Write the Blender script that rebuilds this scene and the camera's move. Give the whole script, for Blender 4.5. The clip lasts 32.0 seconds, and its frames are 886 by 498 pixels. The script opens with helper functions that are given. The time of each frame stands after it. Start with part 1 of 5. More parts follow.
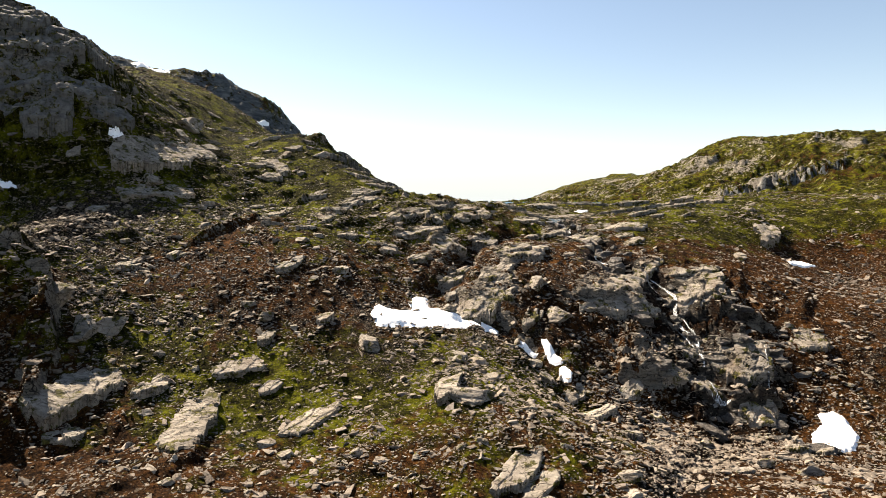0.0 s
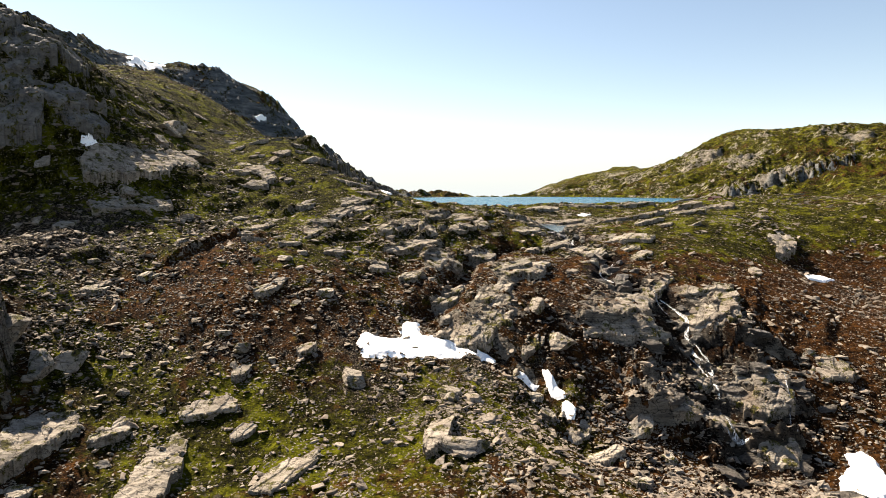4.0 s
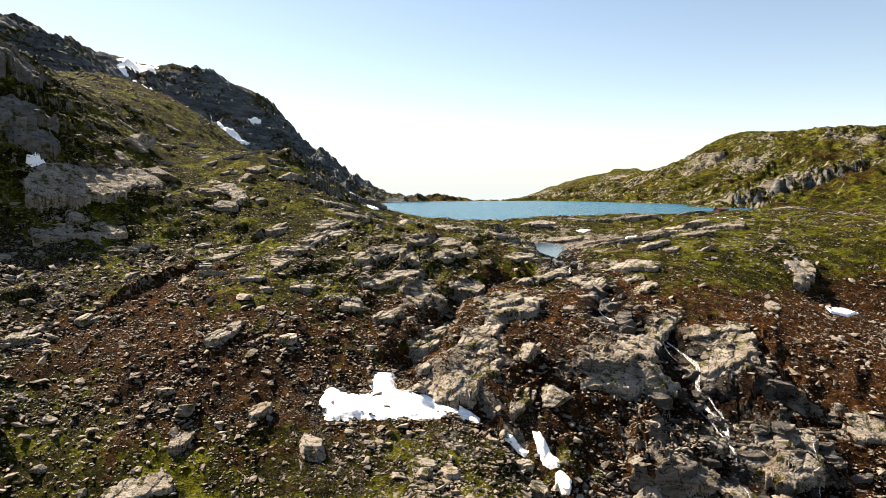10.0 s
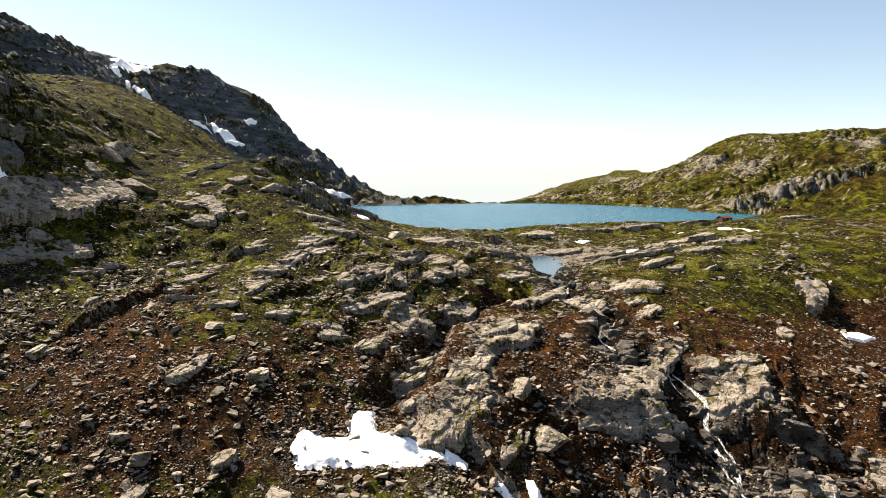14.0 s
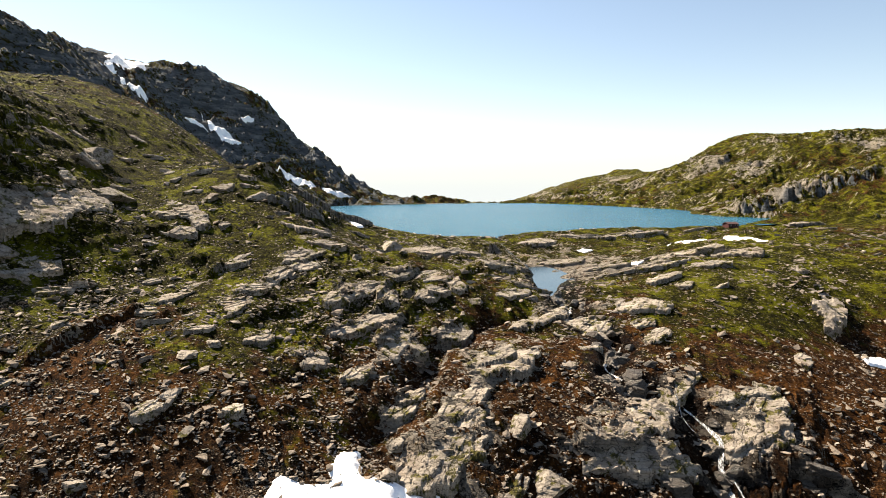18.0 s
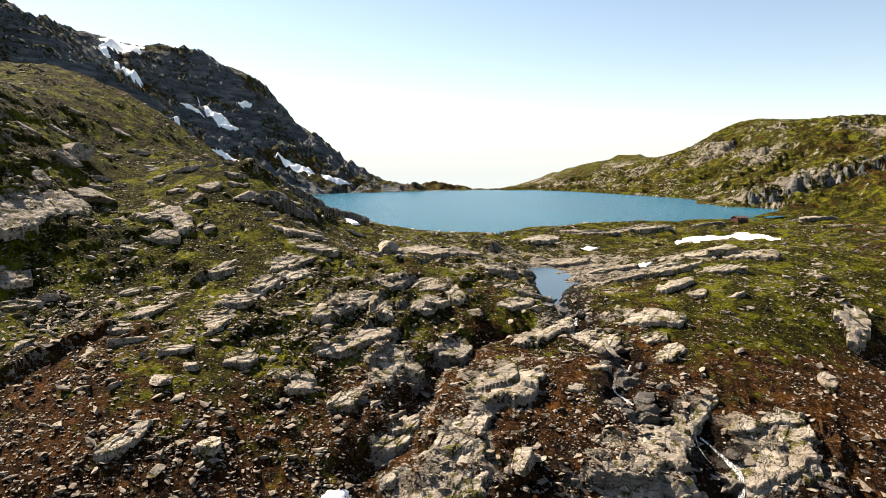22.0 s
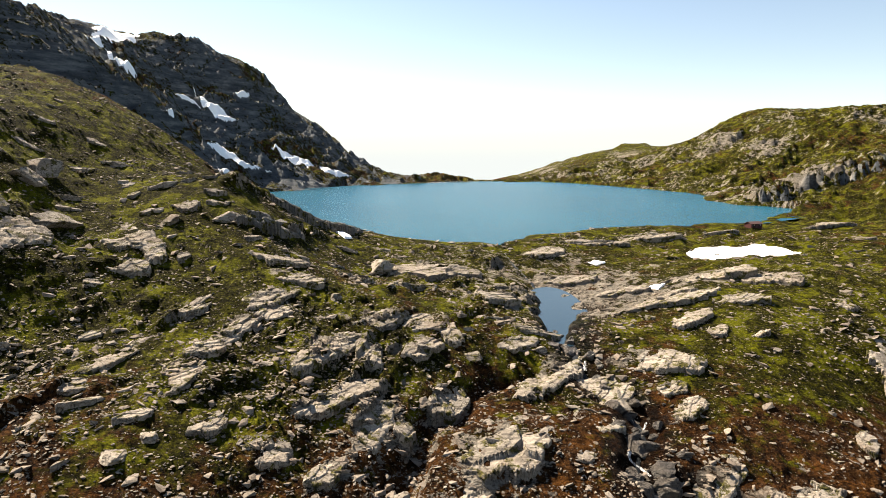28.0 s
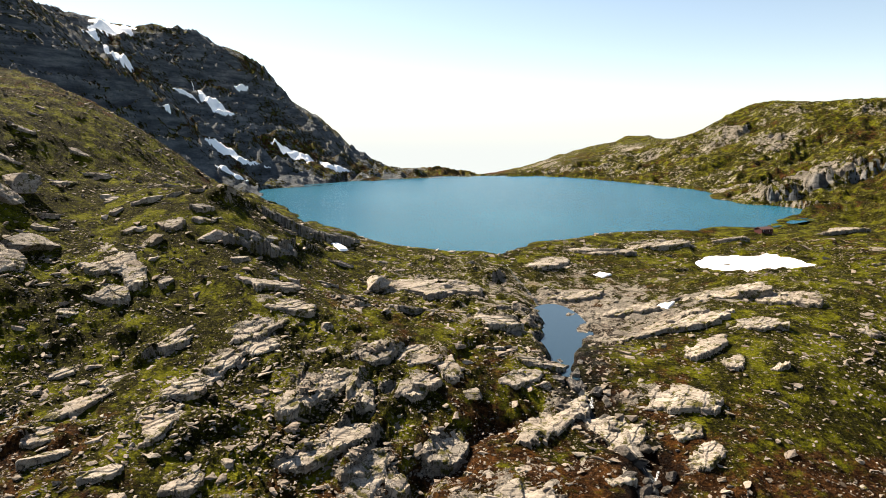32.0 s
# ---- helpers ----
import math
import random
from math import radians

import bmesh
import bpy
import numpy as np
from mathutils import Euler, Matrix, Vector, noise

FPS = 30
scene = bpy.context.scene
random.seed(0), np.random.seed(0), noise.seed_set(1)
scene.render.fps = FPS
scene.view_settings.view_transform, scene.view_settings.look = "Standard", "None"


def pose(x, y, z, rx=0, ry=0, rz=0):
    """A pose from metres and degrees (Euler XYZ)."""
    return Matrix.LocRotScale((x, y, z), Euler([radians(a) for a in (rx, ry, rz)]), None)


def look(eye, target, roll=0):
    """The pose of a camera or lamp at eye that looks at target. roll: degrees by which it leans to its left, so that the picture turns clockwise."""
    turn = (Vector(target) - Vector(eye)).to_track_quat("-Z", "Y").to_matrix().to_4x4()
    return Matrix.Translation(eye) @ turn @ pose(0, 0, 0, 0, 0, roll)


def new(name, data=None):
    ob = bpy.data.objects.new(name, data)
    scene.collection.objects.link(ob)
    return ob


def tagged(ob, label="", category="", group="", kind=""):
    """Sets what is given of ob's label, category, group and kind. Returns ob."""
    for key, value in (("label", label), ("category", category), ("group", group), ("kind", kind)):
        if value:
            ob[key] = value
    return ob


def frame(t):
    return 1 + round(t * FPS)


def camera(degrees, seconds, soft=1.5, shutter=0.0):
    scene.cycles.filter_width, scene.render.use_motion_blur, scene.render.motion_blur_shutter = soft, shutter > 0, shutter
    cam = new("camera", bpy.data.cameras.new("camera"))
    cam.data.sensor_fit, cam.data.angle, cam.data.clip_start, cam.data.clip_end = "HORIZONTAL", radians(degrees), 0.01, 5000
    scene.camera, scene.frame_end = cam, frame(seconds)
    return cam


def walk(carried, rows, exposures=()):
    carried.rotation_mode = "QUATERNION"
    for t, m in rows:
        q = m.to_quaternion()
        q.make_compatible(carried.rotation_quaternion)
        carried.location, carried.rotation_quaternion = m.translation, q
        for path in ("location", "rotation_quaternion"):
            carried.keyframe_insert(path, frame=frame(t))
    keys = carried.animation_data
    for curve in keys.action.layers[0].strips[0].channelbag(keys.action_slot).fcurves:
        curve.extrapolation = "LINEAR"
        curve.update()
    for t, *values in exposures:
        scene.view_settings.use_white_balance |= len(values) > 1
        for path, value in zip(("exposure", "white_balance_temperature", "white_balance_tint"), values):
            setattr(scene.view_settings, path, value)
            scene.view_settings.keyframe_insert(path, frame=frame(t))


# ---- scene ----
from mathutils.bvhtree import BVHTree

cam = camera(69.98, 32.0, soft=0.7)

EXPOSURE, KELVIN, TINT = 1.93, 7540, 11.5
# seconds, eye, point looked at, roll
PATH = [
    (0, (-0.00, 0.00, 0.00), (-0.00, 99.71, -7.61), -0.00),
    (0.5, (0.18, 1.56, 0.79), (0.13, 101.24, -7.31), -0.06),
    (1, (0.33, 3.23, 1.58), (0.28, 102.87, -6.89), -0.10),
    (1.5, (0.51, 4.79, 2.37), (0.43, 104.39, -6.50), -0.09),
    (2, (0.72, 6.31, 3.14), (0.60, 105.90, -5.88), -0.12),
    (2.5, (0.97, 7.85, 3.89), (0.83, 107.44, -5.19), -0.14),
    (3, (1.30, 9.46, 4.60), (1.14, 109.05, -4.41), -0.17),
    (3.5, (1.67, 11.02, 5.27), (1.45, 110.61, -3.74), -0.17),
    (5.5, (3.21, 17.30, 7.72), (2.89, 116.90, -1.19), -0.18),
    (6, (3.60, 18.81, 8.27), (3.25, 118.41, -0.66), -0.20),
    (7, (4.40, 21.98, 9.35), (4.00, 121.58, 0.45), -0.20),
    (8, (5.13, 25.08, 10.49), (4.76, 124.67, 1.49), -0.23),
    (9, (5.98, 28.13, 11.59), (5.57, 127.72, 2.57), -0.23),
    (10, (6.78, 31.02, 12.61), (6.34, 130.60, 3.55), -0.22),
    (11, (7.52, 33.94, 13.56), (7.10, 133.54, 4.57), -0.21),
    (12, (8.22, 36.81, 14.51), (7.78, 136.40, 5.48), -0.16),
    (13, (8.74, 39.78, 15.63), (8.41, 139.36, 6.57), -0.13),
    (14, (9.27, 42.47, 16.78), (8.95, 142.05, 7.63), -0.07),
    (14.5, (9.48, 43.77, 17.34), (9.20, 143.34, 8.14), -0.03),
    (16.5, (10.12, 49.17, 19.20), (9.87, 148.73, 9.84), 0.06),
    (17, (10.31, 50.57, 19.73), (10.04, 150.13, 10.30), 0.12),
    (18, (10.55, 53.21, 20.84), (10.25, 152.74, 11.16), 0.17),
    (19, (10.77, 55.92, 21.97), (10.44, 155.40, 11.71), 0.17),
    (20, (11.03, 58.51, 23.00), (10.61, 157.92, 12.08), 0.18),
    (21, (11.19, 61.26, 24.17), (10.73, 160.59, 12.58), 0.21),
    (22, (11.30, 63.90, 25.45), (10.83, 163.14, 13.19), 0.25),
    (23, (11.50, 66.59, 26.83), (10.99, 165.77, 14.11), 0.27),
    (24, (11.70, 69.17, 28.20), (11.15, 168.30, 15.07), 0.25),
    (25, (11.94, 71.87, 29.71), (11.32, 170.96, 16.24), 0.23),
    (25.5, (12.05, 73.22, 30.55), (11.41, 172.28, 16.87), 0.23),
    (27.5, (12.59, 78.40, 33.82), (11.79, 177.35, 19.43), 0.26),
    (28, (12.74, 79.69, 34.64), (11.90, 178.61, 20.02), 0.26),
    (29, (13.01, 82.37, 36.27), (12.05, 181.24, 21.32), 0.25),
    (30, (13.21, 84.90, 37.85), (12.18, 183.71, 22.50), 0.24),
    (31, (13.41, 87.46, 39.52), (12.30, 186.20, 23.74), 0.19),
    (32, (13.67, 90.00, 41.16), (12.46, 188.67, 24.93), 0.22),
]
walk(cam, [(t, look(eye, target, roll)) for t, eye, target, roll in PATH], exposures=[(0, EXPOSURE, KELVIN, TINT), (32, EXPOSURE, KELVIN, TINT)])
# ---------------------------------------------------------------- light
SUN_AZIMUTH, SUN_HEIGHT = radians(-50), radians(44)   # from +y towards +x, above the horizon
world = bpy.data.worlds.new("sky")
scene.world = world
world.use_nodes = True
wn, wl = world.node_tree.nodes, world.node_tree.links
sky = wn.new("ShaderNodeTexSky")
sky.sky_type = "NISHITA"
sky.sun_disc = False
sky.sun_elevation, sky.sun_rotation = SUN_HEIGHT, SUN_AZIMUTH
sky.altitude, sky.air_density, sky.dust_density, sky.ozone_density = 900, 1.0, 0.45, 0.6
wn["Background"].inputs["Strength"].default_value = 0.0505
wl.new(sky.outputs["Color"], wn["Background"].inputs["Color"])

sun = new("sun", bpy.data.lights.new("sun", "SUN"))
sun.data.energy, sun.data.angle, sun.data.color = 5.0, radians(0.53), (1.0, 0.935, 0.84)
SUN_WAY = Vector((math.sin(SUN_AZIMUTH) * math.cos(SUN_HEIGHT), math.cos(SUN_AZIMUTH) * math.cos(SUN_HEIGHT), math.sin(SUN_HEIGHT)))
sun.matrix_world = look(SUN_WAY * 300, (0, 0, 0))

# ---------------------------------------------------------------- materials
class Nodes:
    """Short hands for building one node material."""

    def __init__(self, name, roughness=0.85, specular=0.3):
        self.m = bpy.data.materials.new(name)
        self.m.use_nodes = True
        self.t = self.m.node_tree
        self.n, self.l = self.t.nodes, self.t.links
        self.b = self.n["Principled BSDF"]
        self.b.inputs["Roughness"].default_value = roughness
        self.b.inputs["Specular IOR Level"].default_value = specular
        self.geo = self.n.new("ShaderNodeNewGeometry")

    def link(self, a, b):
        self.l.new(a, b)

    def noise(self, scale, detail=5, rough=0.6, warp=0.0, kind="ShaderNodeTexNoise", stretch=None, edges=False):
        node = self.n.new(kind)
        node.inputs["Scale"].default_value = scale
        where = self.geo.outputs["Position"]
        if stretch:
            mp = self.n.new("ShaderNodeMapping")
            mp.inputs["Scale"].default_value = stretch[0]
            mp.inputs["Rotation"].default_value = stretch[1]
            self.link(where, mp.inputs["Vector"])
            where = mp.outputs["Vector"]
        if edges:
            node.feature = "DISTANCE_TO_EDGE"
            shift, add = self.n.new("ShaderNodeTexNoise"), self.n.new("ShaderNodeVectorMath")
            shift.inputs["Scale"].default_value = 0.5
            add.operation = "MULTIPLY_ADD"
            self.link(where, shift.inputs["Vector"])
            self.link(shift.outputs["Color"], add.inputs[0])
            add.inputs[1].default_value = (warp * 4, warp * 4, warp * 4)
            self.link(where, add.inputs[2])
            where = add.outputs[0]
        self.link(where, node.inputs["Vector"])
        if kind == "ShaderNodeTexNoise":
            node.inputs["Detail"].default_value, node.inputs["Roughness"].default_value, node.inputs["Distortion"].default_value = detail, rough, warp
            return node.outputs["Fac"]
        return node.outputs["Distance"]

    def attribute(self, name):
        node = self.n.new("ShaderNodeAttribute")
        node.attribute_name = name
        return node.outputs["Fac"]

    def random(self):
        return self.n.new("ShaderNodeObjectInfo").outputs["Random"]

    def islands(self):
        return self.geo.outputs["Random Per Island"]

    def curve(self, value, *stops):
        node = self.n.new("ShaderNodeValToRGB")
        ramp_ = node.color_ramp
        while len(ramp_.elements) < len(stops):
            ramp_.elements.new(0.5)
        for e, (p, c) in zip(ramp_.elements, stops):
            e.position = p
            e.color = (*c, 1) if isinstance(c, tuple) else (c, c, c, 1)
        self.link(value, node.inputs["Fac"])
        return node.outputs["Color"]

    def math(self, op, a, b=0.0, clamp=False):
        node = self.n.new("ShaderNodeMath")
        node.operation, node.use_clamp = op, clamp
        for k, v in enumerate((a, b)):
            if isinstance(v, (int, float)):
                node.inputs[k].default_value = v
            else:
                self.link(v, node.inputs[k])
        return node.outputs[0]

    def mix(self, fac, a, b, blend="MIX"):
        node = self.n.new("ShaderNodeMix")
        node.data_type, node.blend_type = "RGBA", blend
        for key, v in ((0, fac), (6, a), (7, b)):
            if isinstance(v, tuple):
                node.inputs[key].default_value = (*v, 1)
            elif isinstance(v, (int, float)):
                node.inputs[key].default_value = v
            else:
                self.link(v, node.inputs[key])
        return node.outputs[2]

    def bump(self, value, strength, distance):
        node = self.n.new("ShaderNodeBump")
        node.inputs["Strength"].default_value, node.inputs["Distance"].default_value = strength, distance
        self.link(value, node.inputs["Height"])
        self.link(node.outputs["Normal"], self.b.inputs["Normal"])

    def colour(self, c):
        if isinstance(c, tuple):
            self.b.inputs["Base Color"].default_value = (*c, 1)
        else:
            self.link(c, self.b.inputs["Base Color"])
        return self


def rock_colour(k):
    """Weathered gneiss: warm pale grey with darker bands, lichen spots, open cracks and rust."""
    tone = k.curve(k.noise(0.22, 6, 0.62), (0.34, (0.098, 0.085, 0.070)), (0.47, (0.190, 0.167, 0.138)), (0.62, (0.325, 0.290, 0.243)))
    spots = k.curve(k.noise(2.6, 5, 0.75), (0.38, 0.0), (0.50, 1.0))
    tone = k.mix(0.42, tone, k.mix(spots, (0.046, 0.040, 0.033), (0.325, 0.290, 0.243)))
    beds = k.noise(0.75, 7, 0.68, 0.8, stretch=((0.42, 1.5, 2.1), (0.5, 0.2, 0.62)))
    bands = k.noise(0.55, 4, 0.6, 0.4, stretch=((0.16, 2.0, 2.6), (0.5, 0.2, 0.62)))
    tone = k.mix(k.curve(bands, (0.40, 0.55), (0.52, 0.0)), tone, (0.070, 0.060, 0.049))
    cells = k.noise(0.34, kind="ShaderNodeTexVoronoi", edges=True, warp=0.9)
    cracks = k.math("MAXIMUM", k.curve(beds, (0.36, 1.0), (0.40, 0.0)), k.curve(cells, (0.008, 0.85), (0.026, 0.0)))
    tone = k.mix(cracks, tone, (0.013, 0.011, 0.009))
    rust = k.curve(k.noise(0.13, 4, 0.6), (0.56, 0.0), (0.70, 0.42))
    return k.mix(rust, tone, (0.150, 0.092, 0.050)), k.math("SUBTRACT", beds, k.math("MULTIPLY", cracks, 0.5))


def pebbles(k, scale, share):
    """Small stones that lie in the turf: their mask and their tone."""
    node = k.n.new("ShaderNodeTexVoronoi")
    node.inputs["Scale"].default_value = scale
    k.link(k.geo.outputs["Position"], node.inputs["Vector"])
    split = k.n.new("ShaderNodeSeparateColor")
    k.link(node.outputs["Color"], split.inputs["Color"])
    chosen = k.curve(split.outputs["Red"], (1 - share - 0.01, 0.0), (1 - share + 0.01, 1.0))
    core = k.curve(k.math("ADD", node.outputs["Distance"], k.math("MULTIPLY", split.outputs["Blue"], 0.25)), (0.40, 1.0), (0.48, 0.0))
    return k.math("MULTIPLY", chosen, core), split.outputs["Green"]


def ground_material():
    k = Nodes("mountain_ground", 0.95, 0.03)
    rock, beds = rock_colour(k)
    # Blue-grey rock tone: distant haze and shade put into the colour.
    haze_shade = k.curve(k.noise(0.05, 7, 0.7, stretch=((0.5, 0.5, 3.0), (0, 0, 0))), (0.36, (0.030, 0.040, 0.052)), (0.50, (0.075, 0.092, 0.110)), (0.64, (0.19, 0.205, 0.215)))
    rock = k.mix(k.attribute("haze_shade"), rock, haze_shade)
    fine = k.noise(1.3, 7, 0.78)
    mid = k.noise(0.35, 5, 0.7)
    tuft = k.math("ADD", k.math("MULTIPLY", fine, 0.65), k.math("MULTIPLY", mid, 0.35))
    # Near-black low stops put the shade between tufts into the plant colours.
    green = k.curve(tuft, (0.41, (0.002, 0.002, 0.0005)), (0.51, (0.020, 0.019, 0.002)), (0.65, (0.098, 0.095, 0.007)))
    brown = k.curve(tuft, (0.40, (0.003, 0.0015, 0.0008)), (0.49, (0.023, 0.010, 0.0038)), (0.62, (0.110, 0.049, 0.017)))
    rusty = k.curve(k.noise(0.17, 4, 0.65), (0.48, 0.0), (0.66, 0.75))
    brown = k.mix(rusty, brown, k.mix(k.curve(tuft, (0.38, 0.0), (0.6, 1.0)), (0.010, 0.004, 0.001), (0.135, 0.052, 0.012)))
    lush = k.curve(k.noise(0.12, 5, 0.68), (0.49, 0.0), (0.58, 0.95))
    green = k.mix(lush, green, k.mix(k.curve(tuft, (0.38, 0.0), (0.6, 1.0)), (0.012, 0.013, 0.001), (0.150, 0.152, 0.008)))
    hue = k.math("ADD", k.attribute("green"), k.math("MULTIPLY", k.math("SUBTRACT", k.noise(0.18, 6, 0.72), 0.5), 2.4))
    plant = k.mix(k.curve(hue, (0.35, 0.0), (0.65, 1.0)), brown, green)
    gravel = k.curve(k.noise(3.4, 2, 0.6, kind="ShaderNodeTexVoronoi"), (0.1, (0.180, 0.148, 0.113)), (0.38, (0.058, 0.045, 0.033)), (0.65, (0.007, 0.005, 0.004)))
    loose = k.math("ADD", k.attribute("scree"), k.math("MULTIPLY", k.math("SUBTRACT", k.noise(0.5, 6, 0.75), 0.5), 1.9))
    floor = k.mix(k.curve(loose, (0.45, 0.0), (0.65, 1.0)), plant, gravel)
    clump = k.curve(k.noise(0.16, 5, 0.7), (0.42, 0.12), (0.60, 1.0))
    for scale, share in ((0.6, 0.015), (1.3, 0.05), (2.4, 0.10), (4.2, 0.14)):
        mask, tone = pebbles(k, scale, share)
        mask = k.math("MULTIPLY", mask, clump)
        floor = k.mix(mask, floor, k.curve(tone, (0.0, (0.040, 0.033, 0.026)), (0.5, (0.185, 0.147, 0.113)), (1.0, (0.40, 0.345, 0.28))))
        last = mask if scale < 1 else k.math("ADD", last, k.math("MULTIPLY", mask, 0.5))
    open_rock = k.math("ADD", k.attribute("rock"), k.math("MULTIPLY", k.math("SUBTRACT", k.noise(0.24, 7, 0.74), 0.5), 2.0))
    wet = k.curve(k.math("ADD", k.attribute("wet"), k.math("MULTIPLY", k.math("SUBTRACT", k.noise(0.3, 6, 0.7), 0.5), 1.6)), (0.45, 0.0), (0.62, 0.85))
    k.link(k.curve(wet, (0.0, 0.95), (1.0, 0.42)), k.b.inputs["Roughness"])
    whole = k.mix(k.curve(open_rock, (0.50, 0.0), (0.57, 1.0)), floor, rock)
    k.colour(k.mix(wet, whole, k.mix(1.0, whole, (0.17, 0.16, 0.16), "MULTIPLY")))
    relief = k.math("ADD", k.math("MULTIPLY", fine, 0.9), k.math("MULTIPLY", last, 0.35))
    k.bump(k.math("ADD", relief, k.math("MULTIPLY", beds, 1.0)), 1.0, 1.5)
    return k.m


def stone_material(name, islands=False, dark=False):
    k = Nodes(name, 0.9, 0.15)
    tone, beds = rock_colour(k)
    vary = k.islands() if islands else k.random()
    tone = k.mix(0.5 if islands else 0.25, tone, k.curve(vary, (0.0, (0.060, 0.049, 0.039)), (0.5, (0.20, 0.154, 0.120)), (1.0, (0.37, 0.318, 0.26))))
    # Darker, bluer copy of the stone: shade of the cliffs put into its colour.
    if dark:
        tone = k.mix(0.7, tone, k.curve(k.noise(0.3, 6, 0.7), (0.38, (0.030, 0.035, 0.040)), (0.62, (0.130, 0.132, 0.132))))
    if not islands:
        moss = k.curve(k.noise(0.42, 6, 0.72), (0.53, 0.0), (0.58, 0.95))
        tone = k.mix(moss, tone, k.mix(k.curve(k.noise(1.3, 6, 0.75), (0.38, 0.0), (0.62, 1.0)), (0.004, 0.004, 0.001), (0.085, 0.075, 0.008)))
    k.colour(k.mix(0.25, tone, (0.11, 0.080, 0.058)) if islands else tone)
    k.bump(k.math("ADD", k.math("MULTIPLY", k.noise(1.6, 7, 0.7), 0.7), k.math("MULTIPLY", beds, 1.3)), 0.9, 0.32)
    return k.m


def wet_stone_material():
    """Rock that the stream keeps wet: dark and glossy."""
    k = Nodes("wet_stone", 0.38, 0.4)
    tone, beds = rock_colour(k)
    k.colour(k.mix(1.0, tone, (0.30, 0.285, 0.28), "MULTIPLY"))
    k.bump(k.math("ADD", k.noise(1.6, 8, 0.75), beds), 1.0, 0.6)
    return k.m


def snow_material():
    k = Nodes("old_snow", 0.6, 0.3)
    k.colour(k.mix(k.curve(k.noise(0.9, 5, 0.6), (0.55, 0.0), (0.85, 0.25)), (0.90, 0.90, 0.90), (0.62, 0.58, 0.53)))
    k.bump(k.noise(1.3, 4, 0.5), 0.5, 0.2)
    return k.m


def lake_material():
    k = Nodes("lake_water", 0.22, 0.17)
    depth = k.curve(k.noise(0.006, 3, 0.5), (0.3, (0.003, 0.050, 0.083)), (0.7, (0.007, 0.071, 0.112)))
    k.colour(depth)
    k.b.inputs["IOR"].default_value = 1.33
    waves = k.math("ADD", k.noise(0.55, 3, 0.6, stretch=((1.0, 2.2, 1.0), (0, 0, 0.4))), k.math("MULTIPLY", k.noise(0.05, 3, 0.6), 1.5))
    k.bump(waves, 0.6, 0.7)
    return k.m


def stream_material():
    k = Nodes("stream_water", 0.30, 0.25)
    foam = k.curve(k.noise(1.2, 5, 0.7, stretch=((1.5, 0.5, 0.6), (0, 0, 0.2))), (0.60, 0.0), (0.70, 1.0))
    k.colour(k.mix(foam, (0.014, 0.016, 0.017), (0.6, 0.62, 0.63)))
    k.b.inputs["IOR"].default_value = 1.33
    k.bump(k.noise(1.6, 4, 0.6), 0.5, 0.25)
    return k.m


def white_water_material():
    k = Nodes("white_water", 0.45, 0.4)
    streaks = k.noise(1.3, 5, 0.75, stretch=((4.5, 1.6, 0.45), (0, 0, 0.1)))
    k.colour(k.curve(streaks, (0.47, (0.022, 0.021, 0.020)), (0.58, (0.62, 0.64, 0.66))))
    k.bump(streaks, 0.6, 0.3)
    return k.m


def plain(name, colour, roughness=0.7, vary=0.25):
    k = Nodes(name, roughness, 0.3)
    dark = tuple(c * (1 - vary) for c in colour)
    k.colour(k.mix(k.noise(1.7, 5, 0.65), dark, colour))
    return k.m


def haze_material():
    """Glowing wall for the far bright air over the plain beyond the pass."""
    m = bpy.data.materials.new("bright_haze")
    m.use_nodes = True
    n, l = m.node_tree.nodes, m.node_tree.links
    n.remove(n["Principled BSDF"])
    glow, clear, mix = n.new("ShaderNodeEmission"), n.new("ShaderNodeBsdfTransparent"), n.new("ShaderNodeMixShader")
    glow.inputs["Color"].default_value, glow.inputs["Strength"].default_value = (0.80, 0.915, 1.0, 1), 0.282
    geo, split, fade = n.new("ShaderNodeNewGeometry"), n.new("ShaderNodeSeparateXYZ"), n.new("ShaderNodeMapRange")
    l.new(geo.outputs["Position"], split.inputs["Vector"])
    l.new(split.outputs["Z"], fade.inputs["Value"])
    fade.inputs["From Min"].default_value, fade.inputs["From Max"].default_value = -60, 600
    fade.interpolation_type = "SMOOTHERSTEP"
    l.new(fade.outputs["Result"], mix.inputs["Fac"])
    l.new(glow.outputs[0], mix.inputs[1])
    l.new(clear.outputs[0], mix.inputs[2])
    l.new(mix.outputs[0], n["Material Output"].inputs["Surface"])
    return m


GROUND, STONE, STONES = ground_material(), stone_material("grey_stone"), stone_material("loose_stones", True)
WET_STONE, SHADED_STONE = wet_stone_material(), stone_material("shaded_cliff_stone", dark=True)
POOL_WATER = plain('pool_water', (0.014, 0.032, 0.048), 0.15)
SNOW, LAKE_WATER, STREAM_WATER, WHITE_WATER, HAZE = snow_material(), lake_material(), stream_material(), white_water_material(), haze_material()

# ---------------------------------------------------------------- landform
LAKE_LEVEL = -2.0
